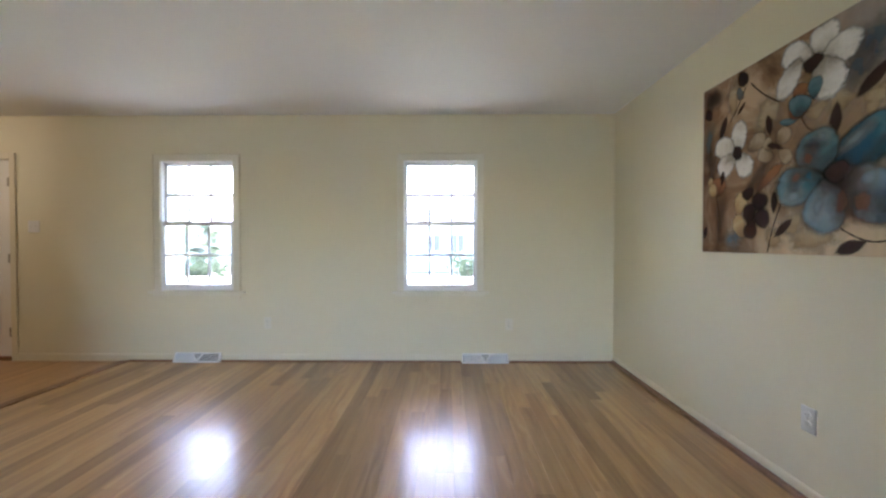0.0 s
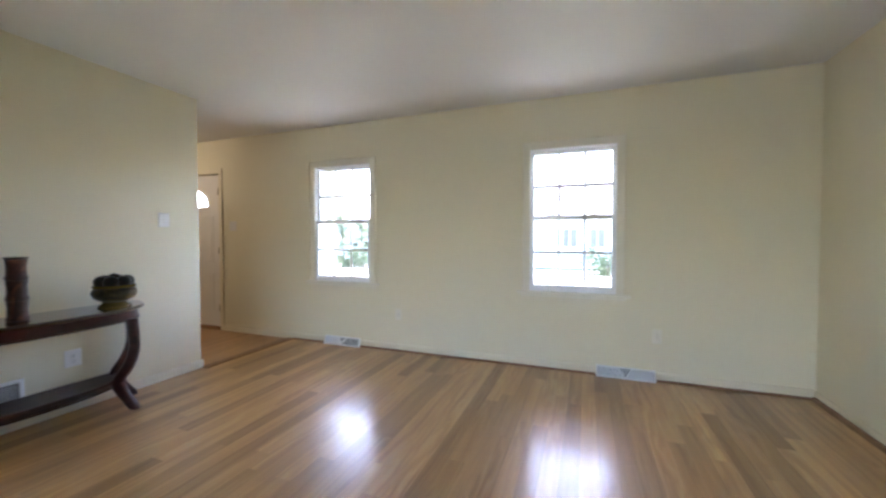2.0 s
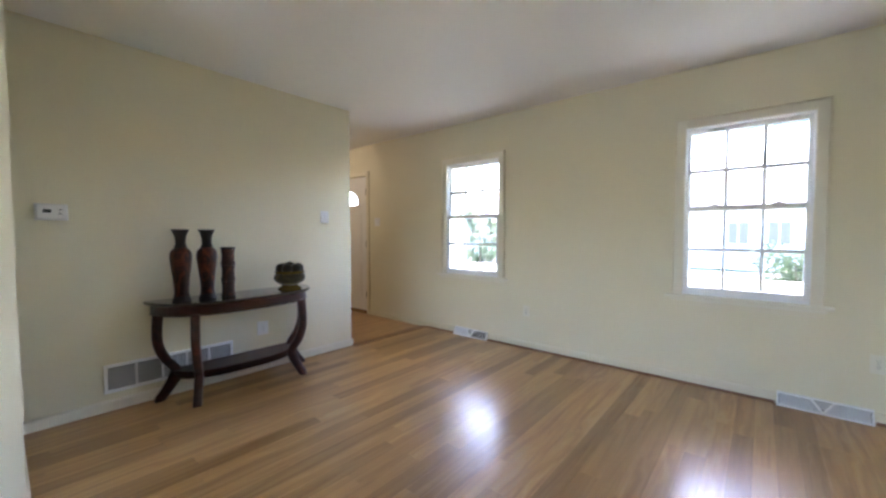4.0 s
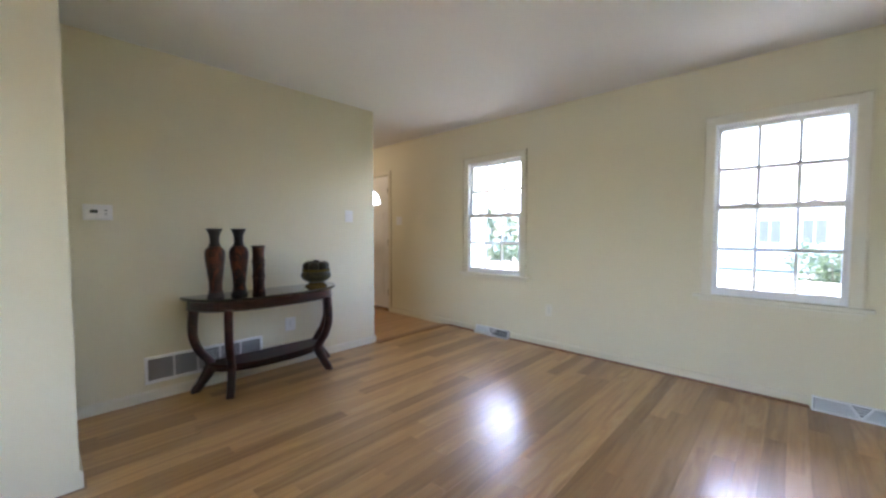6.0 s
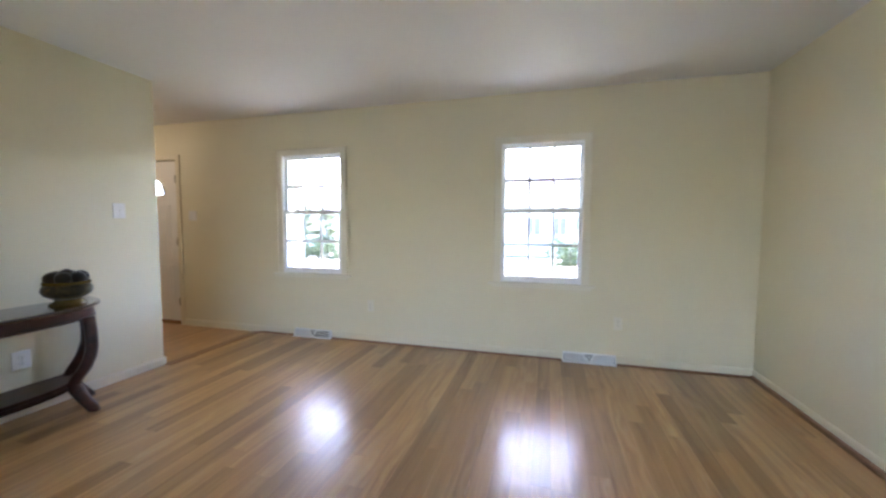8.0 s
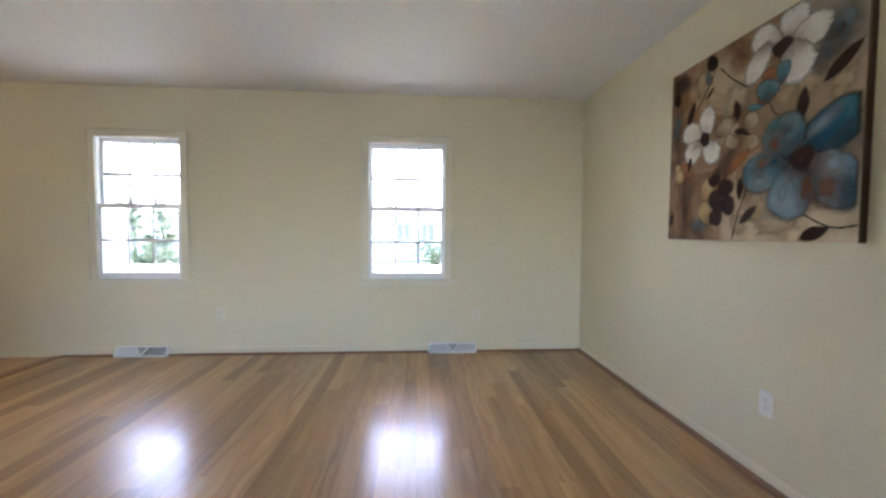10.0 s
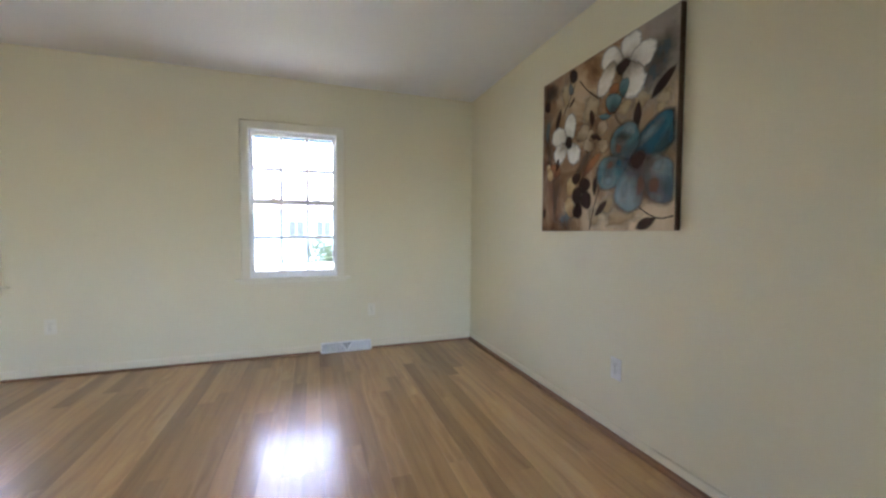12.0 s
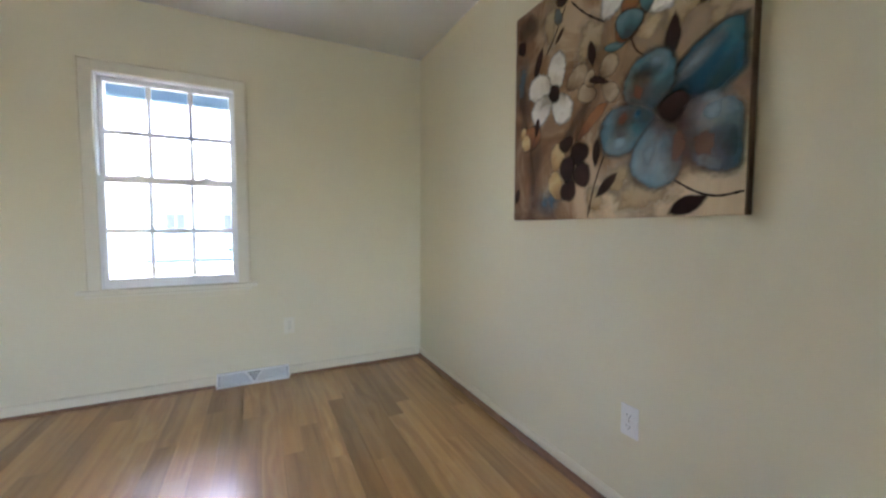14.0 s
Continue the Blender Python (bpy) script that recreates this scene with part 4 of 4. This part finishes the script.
def d_plate(bm, half, depth, z0, z1, back=0.0, steps=40, round_edge=0.0):
    """A bow-fronted plate: straight back at x = back, bowed front."""
    outline = [(back, half), (back, -half)]
    for i in range(1, steps):
        y = -half * math.cos(math.pi * i / steps)
        outline.append((back + bow(y, depth, half), y))
    levels = [(z0, round_edge), (z0 + round_edge, 0), (z1 - round_edge, 0), (z1, round_edge)] if round_edge else [(z0, 0), (z1, 0)]
    rings = []
    cx = back + depth * 0.45
    for z, inset in levels:
        ring = []
        for x, y in outline:
            d = Vector((x - cx, y))
            d = d * (1 - inset / max(d.length, 0.01))
            ring.append(bm.verts.new((max(back, cx + d.x), d.y, z)))
        rings.append(ring)
    n = len(outline)
    for a, b in zip(rings, rings[1:]):
        for i in range(n):
            bm.faces.new((a[i], a[(i + 1) % n], b[(i + 1) % n], b[i]))
    bm.faces.new(rings[0][::-1])
    bm.faces.new(rings[-1])


def leg_mesh():
    """A sabre leg in the local xz plane: down from the apron, in to the shelf, out to the foot."""
    line = smooth_line([(0, 0, 0.625), (0.010, 0, 0.50), (0.006, 0, 0.40), (-0.03, 0, 0.30), (-0.085, 0, 0.22), (-0.100, 0, 0.175), (-0.075, 0, 0.12), (-0.03, 0, 0.055), (0.012, 0, 0.0)], 5)
    bm = bmesh.new()
    rows = []
    for i, p in enumerate(line):
        t = (line[min(i + 1, len(line) - 1)] - line[max(i - 1, 0)]).normalized()
        n = Vector((t.z, 0, -t.x))
        s = i / (len(line) - 1)
        w = 0.029 + 0.010 * math.exp(-((s - 0.68) / 0.12) ** 2)
        e = 0.026
        ring = []
        for a, b in ((1, 0.6), (0.6, 1), (-0.6, 1), (-1, 0.6), (-1, -0.6), (-0.6, -1), (0.6, -1), (1, -0.6)):
            q = p + n * (a * w) + Vector((0, b * e, 0))
            q.z = max(q.z, 0.0) if i < len(line) - 1 else 0.0
            ring.append(bm.verts.new(q))
        rows.append(ring)
    for a, b in zip(rows, rows[1:]):
        for i in range(8):
            bm.faces.new((a[i], a[(i + 1) % 8], b[(i + 1) % 8], b[i]))
    bm.faces.new(rows[0][::-1])
    bm.faces.new(rows[-1])
    return bm


def console_table():
    """Local x away from the wall, local y along it."""
    o = tagged(new("console_table"), "dark cherry bow-fronted console table with sabre legs", "table")
    bm = bmesh.new()
    d_plate(bm, 0.598, 0.405, TOP_Z - 0.024, TOP_Z, 0.0, 48, 0.007)
    part("tabletop", bm, M_TOP, o, "glossy dark cherry top")
    bm = bmesh.new()
    d_plate(bm, 0.560, 0.365, TOP_Z - 0.088, TOP_Z - 0.0245, 0.012, 48)
    part("apron", bm, M_CHERRY, o)
    bm = bmesh.new()
    d_plate(bm, 0.568, 0.373, TOP_Z - 0.096, TOP_Z - 0.0885, 0.010, 48, 0.002)
    part("bead", bm, M_CHERRY, o)
    bm = bmesh.new()
    d_plate(bm, 0.46, 0.27, 0.172, 0.198, 0.02, 40, 0.005)
    part("lower_shelf", bm, M_CHERRY, o)
    bm = bmesh.new()
    d_plate(bm, 0.44, 0.25, 0.142, 0.1715, 0.03, 40)
    part("shelf_rail", bm, M_CHERRY, o)
    for x, y, a in ((0.06, -0.528, -90), (0.06, 0.528, 90), (0.342, -0.385, -24), (0.342, 0.385, 24)):
        leg = part("leg", leg_mesh(), M_CHERRY, o, "", True)
        leg.matrix_basis = pose(x, y, 0, 0, 0, a)
    o.matrix_basis = pose(L + 0.016, 1.568, 0)


console_table()


def vase(x, y):
    o = tagged(new("tall_vase"), "tall dark brown lacquer vase with ember mottling", "vase", "vases on the console")
    bm = bmesh.new()
    lathe(bm, [(r, z) for r, _, z in smooth_line([(0.046, 0, 0.040), (0.042, 0, 0.075), (0.049, 0, 0.16), (0.060, 0, 0.25), (0.065, 0, 0.305), (0.059, 0, 0.345), (0.036, 0, 0.372)], 5)])
    part("body", bm, M_VASE, o, "", True)
    bm = bmesh.new()
    lathe(bm, [(0.054, 0.0), (0.057, 0.006), (0.054, 0.016), (0.047, 0.028), (0.0485, 0.0405)])
    part("foot", bm, M_VASE_DARK, o, "", True)
    bm = bmesh.new()
    lathe(bm, [(0.0385, 0.371), (0.031, 0.395), (0.030, 0.42), (0.034, 0.45), (0.045, 0.48), (0.054, 0.495), (0.051, 0.497), (0.038, 0.478), (0.028, 0.45), (0.024, 0.42)])
    part("neck", bm, M_VASE_DARK, o, "flared near-black neck", True)
    o.matrix_basis = pose(x, y, TOP_Z)
    return o


tall = vase(-2.975, 1.145)
copy_thing(tall, pose(-2.975, 1.305, TOP_Z, 0, 0, 130))


def ringed_vase(x, y):
    o = tagged(new("ringed_vase"), "short cylindrical brown vase with bamboo-like rings", "vase", "vases on the console")
    for i in range(3):
        z = i * 0.118
        bm = bmesh.new()
        lathe(bm, [(0.044, z), (0.050, z + 0.010), (0.043, z + 0.030), (0.0415, z + 0.075), (0.045, z + 0.105), (0.0455, z + 0.1178)], 32)
        part("segment", bm, M_BAMBOO, o, "", True)
    bm = bmesh.new()
    lathe(bm, [(0.045, 0.354), (0.051, 0.362), (0.052, 0.367), (0.044, 0.367), (0.038, 0.350), (0.034, 0.33)], 32)
    part("rim", bm, M_VASE_DARK, o, "dark rim", True)
    o.matrix_basis = pose(x, y, TOP_Z)


ringed_vase(-2.975, 1.445)


def bowl(x, y, g=1.26):
    o = tagged(new("footed_bowl"), "olive and ochre glazed footed bowl holding dark balls", "bowl")
    bm = bmesh.new()
    lathe(bm, [(r * g, z * g) for r, z in [(0.072, 0), (0.074, 0.005), (0.068, 0.012), (0.055, 0.020), (0.050, 0.026), (0.052, 0.030)]])
    part("foot", bm, M_GLAZE_BAND, o, "ochre glazed foot", True)
    bm = bmesh.new()
    lathe(bm, [(r * g, z * g) for r, z in [(0.052, 0.0305), (0.070, 0.039), (0.092, 0.055), (0.100, 0.073), (0.098, 0.090), (0.088, 0.106)]])
    part("body", bm, M_GLAZE, o, "", True)
    bm = bmesh.new()
    lathe(bm, [(r * g, z * g) for r, z in [(0.0875, 0.1065), (0.094, 0.110), (0.095, 0.118), (0.090, 0.122), (0.080, 0.120), (0.060, 0.108), (0.030, 0.098)]])
    part("rim", bm, M_GLAZE_BAND, o, "ochre rim band", True)
    o.matrix_basis = pose(x, y, TOP_Z)
    first = None
    for i in range(7):
        a = 2 * math.pi * i / 6 + 0.3
        px, py, pz = (x + 0.056 * g * math.cos(a), y + 0.056 * g * math.sin(a), TOP_Z + 0.139 * g) if i < 6 else (x, y, TOP_Z + 0.150 * g)
        if first is None:
            bm = bmesh.new()
            lathe(bm, [(0.034 * g * math.sin(math.pi * j / 14) + 0.0004, -0.034 * g * math.cos(math.pi * j / 14)) for j in range(15)], 28)
            first = tagged(part("decorative_ball", bm, M_BALL, None, "", True), "dark glossy decorative ball heaped in the bowl", "ornament", "balls in the bowl")
            first.matrix_basis = pose(px, py, pz)
        else:
            copy_thing(first, pose(px, py, pz, 40 * i, 25 * i, 60 * i))


bowl(-2.985, 1.93)

# ---- outdoors ----
slab("ground", M_LAWN, (-400, 400, -400, 400, -1.2, -0.75), "sunlit lawn reaching to the horizon")
slab("road", M_ROAD, (-400, 400, 18.0, 24.0, -0.749, -0.72), "grey asphalt street in front of the houses")
slab("pavement", M_CONCRETE, (-400, 400, 15.2, 17.0, -0.749, -0.68), "pale concrete pavement along the street")
slab("patio", M_CONCRETE, (-6, 6, -12, REAR_Y - 0.16, -0.749, -0.25), "pale concrete patio behind the house")


def porch():
    label = "white front porch with posts, railing and blue ceiling"
    o = tagged(thing("porch", label, "porch"), kind="structure")
    x0, x1, y1, top = -6.2, 2.4, 5.2, 2.38
    for i in range(14):
        y = D + 0.185 + i * (y1 - D - 0.185) / 14
        block("porch_board", M_PORCH, o, (x0, x1, y, y + (y1 - D - 0.185) / 14 - 0.004, -0.24, -0.20), 0)
    block("porch_base", M_CONCRETE, o, (x0 + 0.05, x1 - 0.05, D + 0.185, y1 - 0.05, -0.75, -0.241), 0)
    block("porch_ceiling", M_SOFFIT, o, (x0, x1, D + 0.185, y1, top, top + 0.03), 0, "blue painted porch ceiling")
    block("beam", M_SOFFIT, o, (x0, x1, y1 - 0.08, y1, top - 0.175, top - 0.001), 0.004, "blue painted beam")
    block("fascia", M_SIDING, o, (x0, x1, y1 + 0.001, y1 + 0.03, top - 0.12, top + 0.16), 0.003)
    bm = bmesh.new()
    v = [bm.verts.new((x, y, z)) for x in (x0 - 0.1, x1 + 0.1) for y, z in ((D + 0.18, 3.3), (y1 + 0.25, top + 0.22), (y1 + 0.25, top + 0.16), (D + 0.18, top + 0.031))]
    bm.faces.new(v[:4])
    bm.faces.new(v[4:][::-1])
    for i in range(4):
        j = (i + 1) % 4
        bm.faces.new((v[i], v[j], v[4 + j], v[4 + i]))
    part("porch_roof", bm, M_SHINGLE, o)
    for x in (-6.1, -3.585, 2.25):
        block("post", M_SIDING, o, (x - 0.06, x + 0.06, y1 - 0.16, y1 - 0.04, -0.2, top - 0.176), 0.006)
    block("top_rail", M_SIDING, o, (-3.525, 2.19, y1 - 0.135, y1 - 0.065, 0.61, 0.72), 0.006)
    block("bottom_rail", M_SIDING, o, (-3.525, 2.19, y1 - 0.125, y1 - 0.075, -0.12, -0.07), 0.004)
    first = block("baluster", M_SIDING, o, (-0.018, 0.018, -0.018, 0.018, -0.07, 0.61), 0)
    first.location = (-3.45, y1 - 0.1, 0)
    for i in range(1, 47):
        b = new("baluster", first.data)
        b.parent, b.location = o, (-3.45 + 0.12 * i, y1 - 0.1, 0)


porch()


def leaves(bm, rng, centre, radius, count, size, flat=0.75):
    """Leaves in a clump: small folded blades, denser towards the rim."""
    c = Vector(centre)
    for _ in range(count):
        d = Vector((rng.gauss(0, 1), rng.gauss(0, 1), rng.gauss(0, 1))).normalized()
        p = c + Vector((d.x, d.y, d.z * flat)) * radius * rng.uniform(0.45, 1.08)
        q = Euler((rng.uniform(0, 6.3), rng.uniform(0, 6.3), rng.uniform(0, 6.3))).to_matrix()
        s = size * rng.uniform(0.6, 1.3)
        v = [bm.verts.new(p + q @ Vector(w)) for w in ((0, -s, 0), (s * 0.42, 0, s * 0.15), (0, s, 0), (-s * 0.42, 0, s * 0.15))]
        bm.faces.new((v[0], v[1], v[2]))
        bm.faces.new((v[0], v[2], v[3]))


def limb(bm, points, r0, r1, sides=7):
    line = smooth_line(points, 4)
    rows = []
    for i, p in enumerate(line):
        t = (line[min(i + 1, len(line) - 1)] - line[max(i - 1, 0)]).normalized()
        a = t.orthogonal().normalized()
        b = t.cross(a)
        r = r0 + (r1 - r0) * i / (len(line) - 1)
        rows.append([bm.verts.new(p + (a * math.cos(6.2832 * k / sides) + b * math.sin(6.2832 * k / sides)) * r) for k in range(sides)])
    for a, b in zip(rows, rows[1:]):
        for k in range(sides):
            bm.faces.new((a[k], a[(k + 1) % sides], b[(k + 1) % sides], b[k]))


def tree(x, y, height, spread, seed, label, leaf, bare=0.35):
    rng = random.Random(seed)
    o = thing("tree", label, "tree", (x, y, -0.76), 0, "trees along the street")
    bm = bmesh.new()
    limb(bm, [(0, 0, 0), (0.08, 0.02, height * 0.3), (-0.05, 0.05, height * 0.65), (0.03, 0, height)], 0.030 * height, 0.012, 9)
    tips = []
    for i in range(16):
        z = height * (bare + (0.97 - bare) * i / 16)
        a = i * 2.4 + rng.uniform(-0.4, 0.4)
        reach = spread * (1.05 - 0.75 * (i / 16)) * rng.uniform(0.7, 1.1)
        e = Vector((math.cos(a) * reach, math.sin(a) * reach, z + reach * rng.uniform(0.1, 0.5)))
        limb(bm, [(0, 0, z), tuple(Vector((0, 0, z)).lerp(e, 0.5) + Vector((0, 0, 0.05))), tuple(e)], 0.009 * height, 0.008, 5)
        tips += [e, Vector((0, 0, z)).lerp(e, 0.6)]
    part("trunk", bm, M_BARK, o)
    bm = bmesh.new()
    for e in tips:
        leaves(bm, rng, e, spread * rng.uniform(0.22, 0.36), 95, 0.070)
    part("crown", bm, leaf, o)


def shrub(x, y, radius, height, seed, label):
    rng = random.Random(seed)
    o = thing("shrub", label, "shrub", (x, y, -0.76), 0, "shrubs in the front yard")
    bm = bmesh.new()
    for i in range(7):
        a = i * 0.9
        limb(bm, [(0.04 * math.cos(a), 0.04 * math.sin(a), 0), (0.3 * radius * math.cos(a), 0.3 * radius * math.sin(a), height * 0.4), (0.6 * radius * math.cos(a), 0.6 * radius * math.sin(a), height * 0.75)], 0.025, 0.008, 5)
    part("stems", bm, M_BARK, o)
    bm = bmesh.new()
    for i in range(26):
        a, r = rng.uniform(0, 6.3), radius * math.sqrt(rng.uniform(0, 1)) * 0.8
        z = rng.uniform(0.25, 0.95) * height * (1 - 0.35 * (r / radius) ** 2)
        leaves(bm, rng, (r * math.cos(a), r * math.sin(a), z), 0.30 * radius, 90, 0.06)
    part("foliage", bm, M_LEAF, o)


tree(-11.6, 16.5, 3.3, 0.8, 3, "young street tree with a thin trunk and sparse crown", M_NEEDLE, 0.2)
tree(-10.85, 17.2, 2.9, 0.8, 5, "slender street sapling with a sparse crown", M_NEEDLE, 0.2)
tree(-8.6, 29.0, 8.0, 2.6, 9, "broad tree in the yard across the street", M_NEEDLE)
shrub(-10.6, 14.2, 1.2, 1.7, 11, "rounded leafy shrub near the street")
shrub(-9.3, 14.6, 0.9, 1.3, 12, "low leafy shrub near the street")
shrub(0.62, 9.5, 0.85, 1.95, 13, "rounded green shrub on the front lawn")


def far_house(x0, x1, y, label, windows):
    o = thing("house", label, "house", (0, 0, 0), 0, "houses across the street")
    z0, z1 = -0.76, 2.6
    bm = bmesh.new()
    n = 18
    for i in range(n):
        z = z0 + (z1 - z0) * i / n
        v = [bm.verts.new(p) for p in ((x0, y, z), (x1, y, z), (x1, y + 0.025, z + (z1 - z0) / n), (x0, y + 0.025, z + (z1 - z0) / n))]
        bm.faces.new(v)
    box(bm, x0, x1, y + 0.03, y + 8, z0, z1)
    part("wall", bm, M_SIDING, o, "white clapboard wall")
    bm = bmesh.new()
    v = [bm.verts.new(p) for x in (x0 - 0.4, x1 + 0.4) for p in ((x, y - 0.5, z1 - 0.1), (x, y + 4, z1 + 2.4), (x, y + 8.5, z1 - 0.1))]
    bm.faces.new(v[:3])
    bm.faces.new(v[3:][::-1])
    for i in range(3):
        j = (i + 1) % 3
        bm.faces.new((v[i], v[j], v[3 + j], v[3 + i]))
    part("roof", bm, M_SHINGLE, o, "grey shingle gable roof")
    for wx in windows:
        w = block("window", M_SIDING, o, (wx - 0.50, wx + 0.50, y - 0.05, y + 0.02, 0.55, 1.85), 0.01)
        for s in (-1, 1):
            block("pane", M_FAR_GLASS, w, (wx + (0.03 if s > 0 else -0.43), wx + (0.43 if s > 0 else -0.03), y - 0.06, y - 0.051, 0.63, 1.77), 0)
    return o


far_house(-5.2, 7.5, 26.0, "single-storey white clapboard house with a grey roof", (-3.6, -0.9, 0.75, 2.2, 5.5))
far_house(-24.0, -11.5, 28.0, "white clapboard house behind the street trees", (-22.0, -19.5, -15.5, -13.2))

# ---- floors, board by board ----
BOARDS = {}


def board_mesh(name, w, length, material):
    """A floor board along y with a hairline joint round it; the origin is at its middle."""
    key = (name, round(w, 4), round(length, 3))
    if key not in BOARDS:
        g, t = 0.0003, 0.0098
        a, b = w / 2 - g, length / 2 - g
        v = [(sx * a, sy * b, z) for z in (-t, 0.0) for sx, sy in ((-1, -1), (1, -1), (1, 1), (-1, 1))]
        f = [(4, 5, 6, 7), (3, 2, 1, 0)] + [(i, (i + 1) % 4, 4 + (i + 1) % 4, 4 + i) for i in range(4)]
        me = bpy.data.meshes.new(name)
        me.from_pydata(v, [], f)
        me.materials.append(material)
        BOARDS[key] = me
    return BOARDS[key]


def lay(parent, name, material, x0, x1, y0, y1, w, length, seed, turn=0):
    rng = random.Random(seed)
    n = max(1, round((x1 - x0) / w))
    w = (x1 - x0) / n
    for i in range(n):
        y = y0 - rng.uniform(0.05, length - 0.1)
        while y < y1 - 0.001:
            run = length * rng.choice((0.65, 0.9, 1.15, 1.45))
            a, b = max(y, y0), min(y + run, y1)
            y += run
            if b - a > 0.02:
                ob = new(name, board_mesh(name, w, b - a, material))
                ob.parent = parent
                ob.location = (x0 + w * (i + 0.5), (a + b) / 2, 0)


floor = slab("floor", M_SUBFLOOR, (-5.6, R, REAR_Y, D, -0.12, -0.0099), "medium oak strip laminate floor with a satin sheen")
lay(floor, "plank", M_LAMINATE, L + 0.075, R, S - 0.1, D, 0.094, 1.22, 21)
lay(floor, "foyer_board", M_FOYER, -5.6, L - 0.005, 1.4, D, 0.083, 0.95, 22)
block("threshold_strip", M_SHOE, floor, (L - 0.004, L + 0.074, 2.71, D, -0.0099, 0.009), 0.005, "rounded wooden transition strip")
bm = bmesh.new()
box(bm, BACK, R, REAR_Y, S - 0.1, -0.0099, -0.0005)
box(bm, L, L + 0.075, S - 0.1, 2.71, -0.0099, -0.0005)
rest = tagged(part("rear_flooring", bm, M_LAMINATE, floor), kind="stuff")
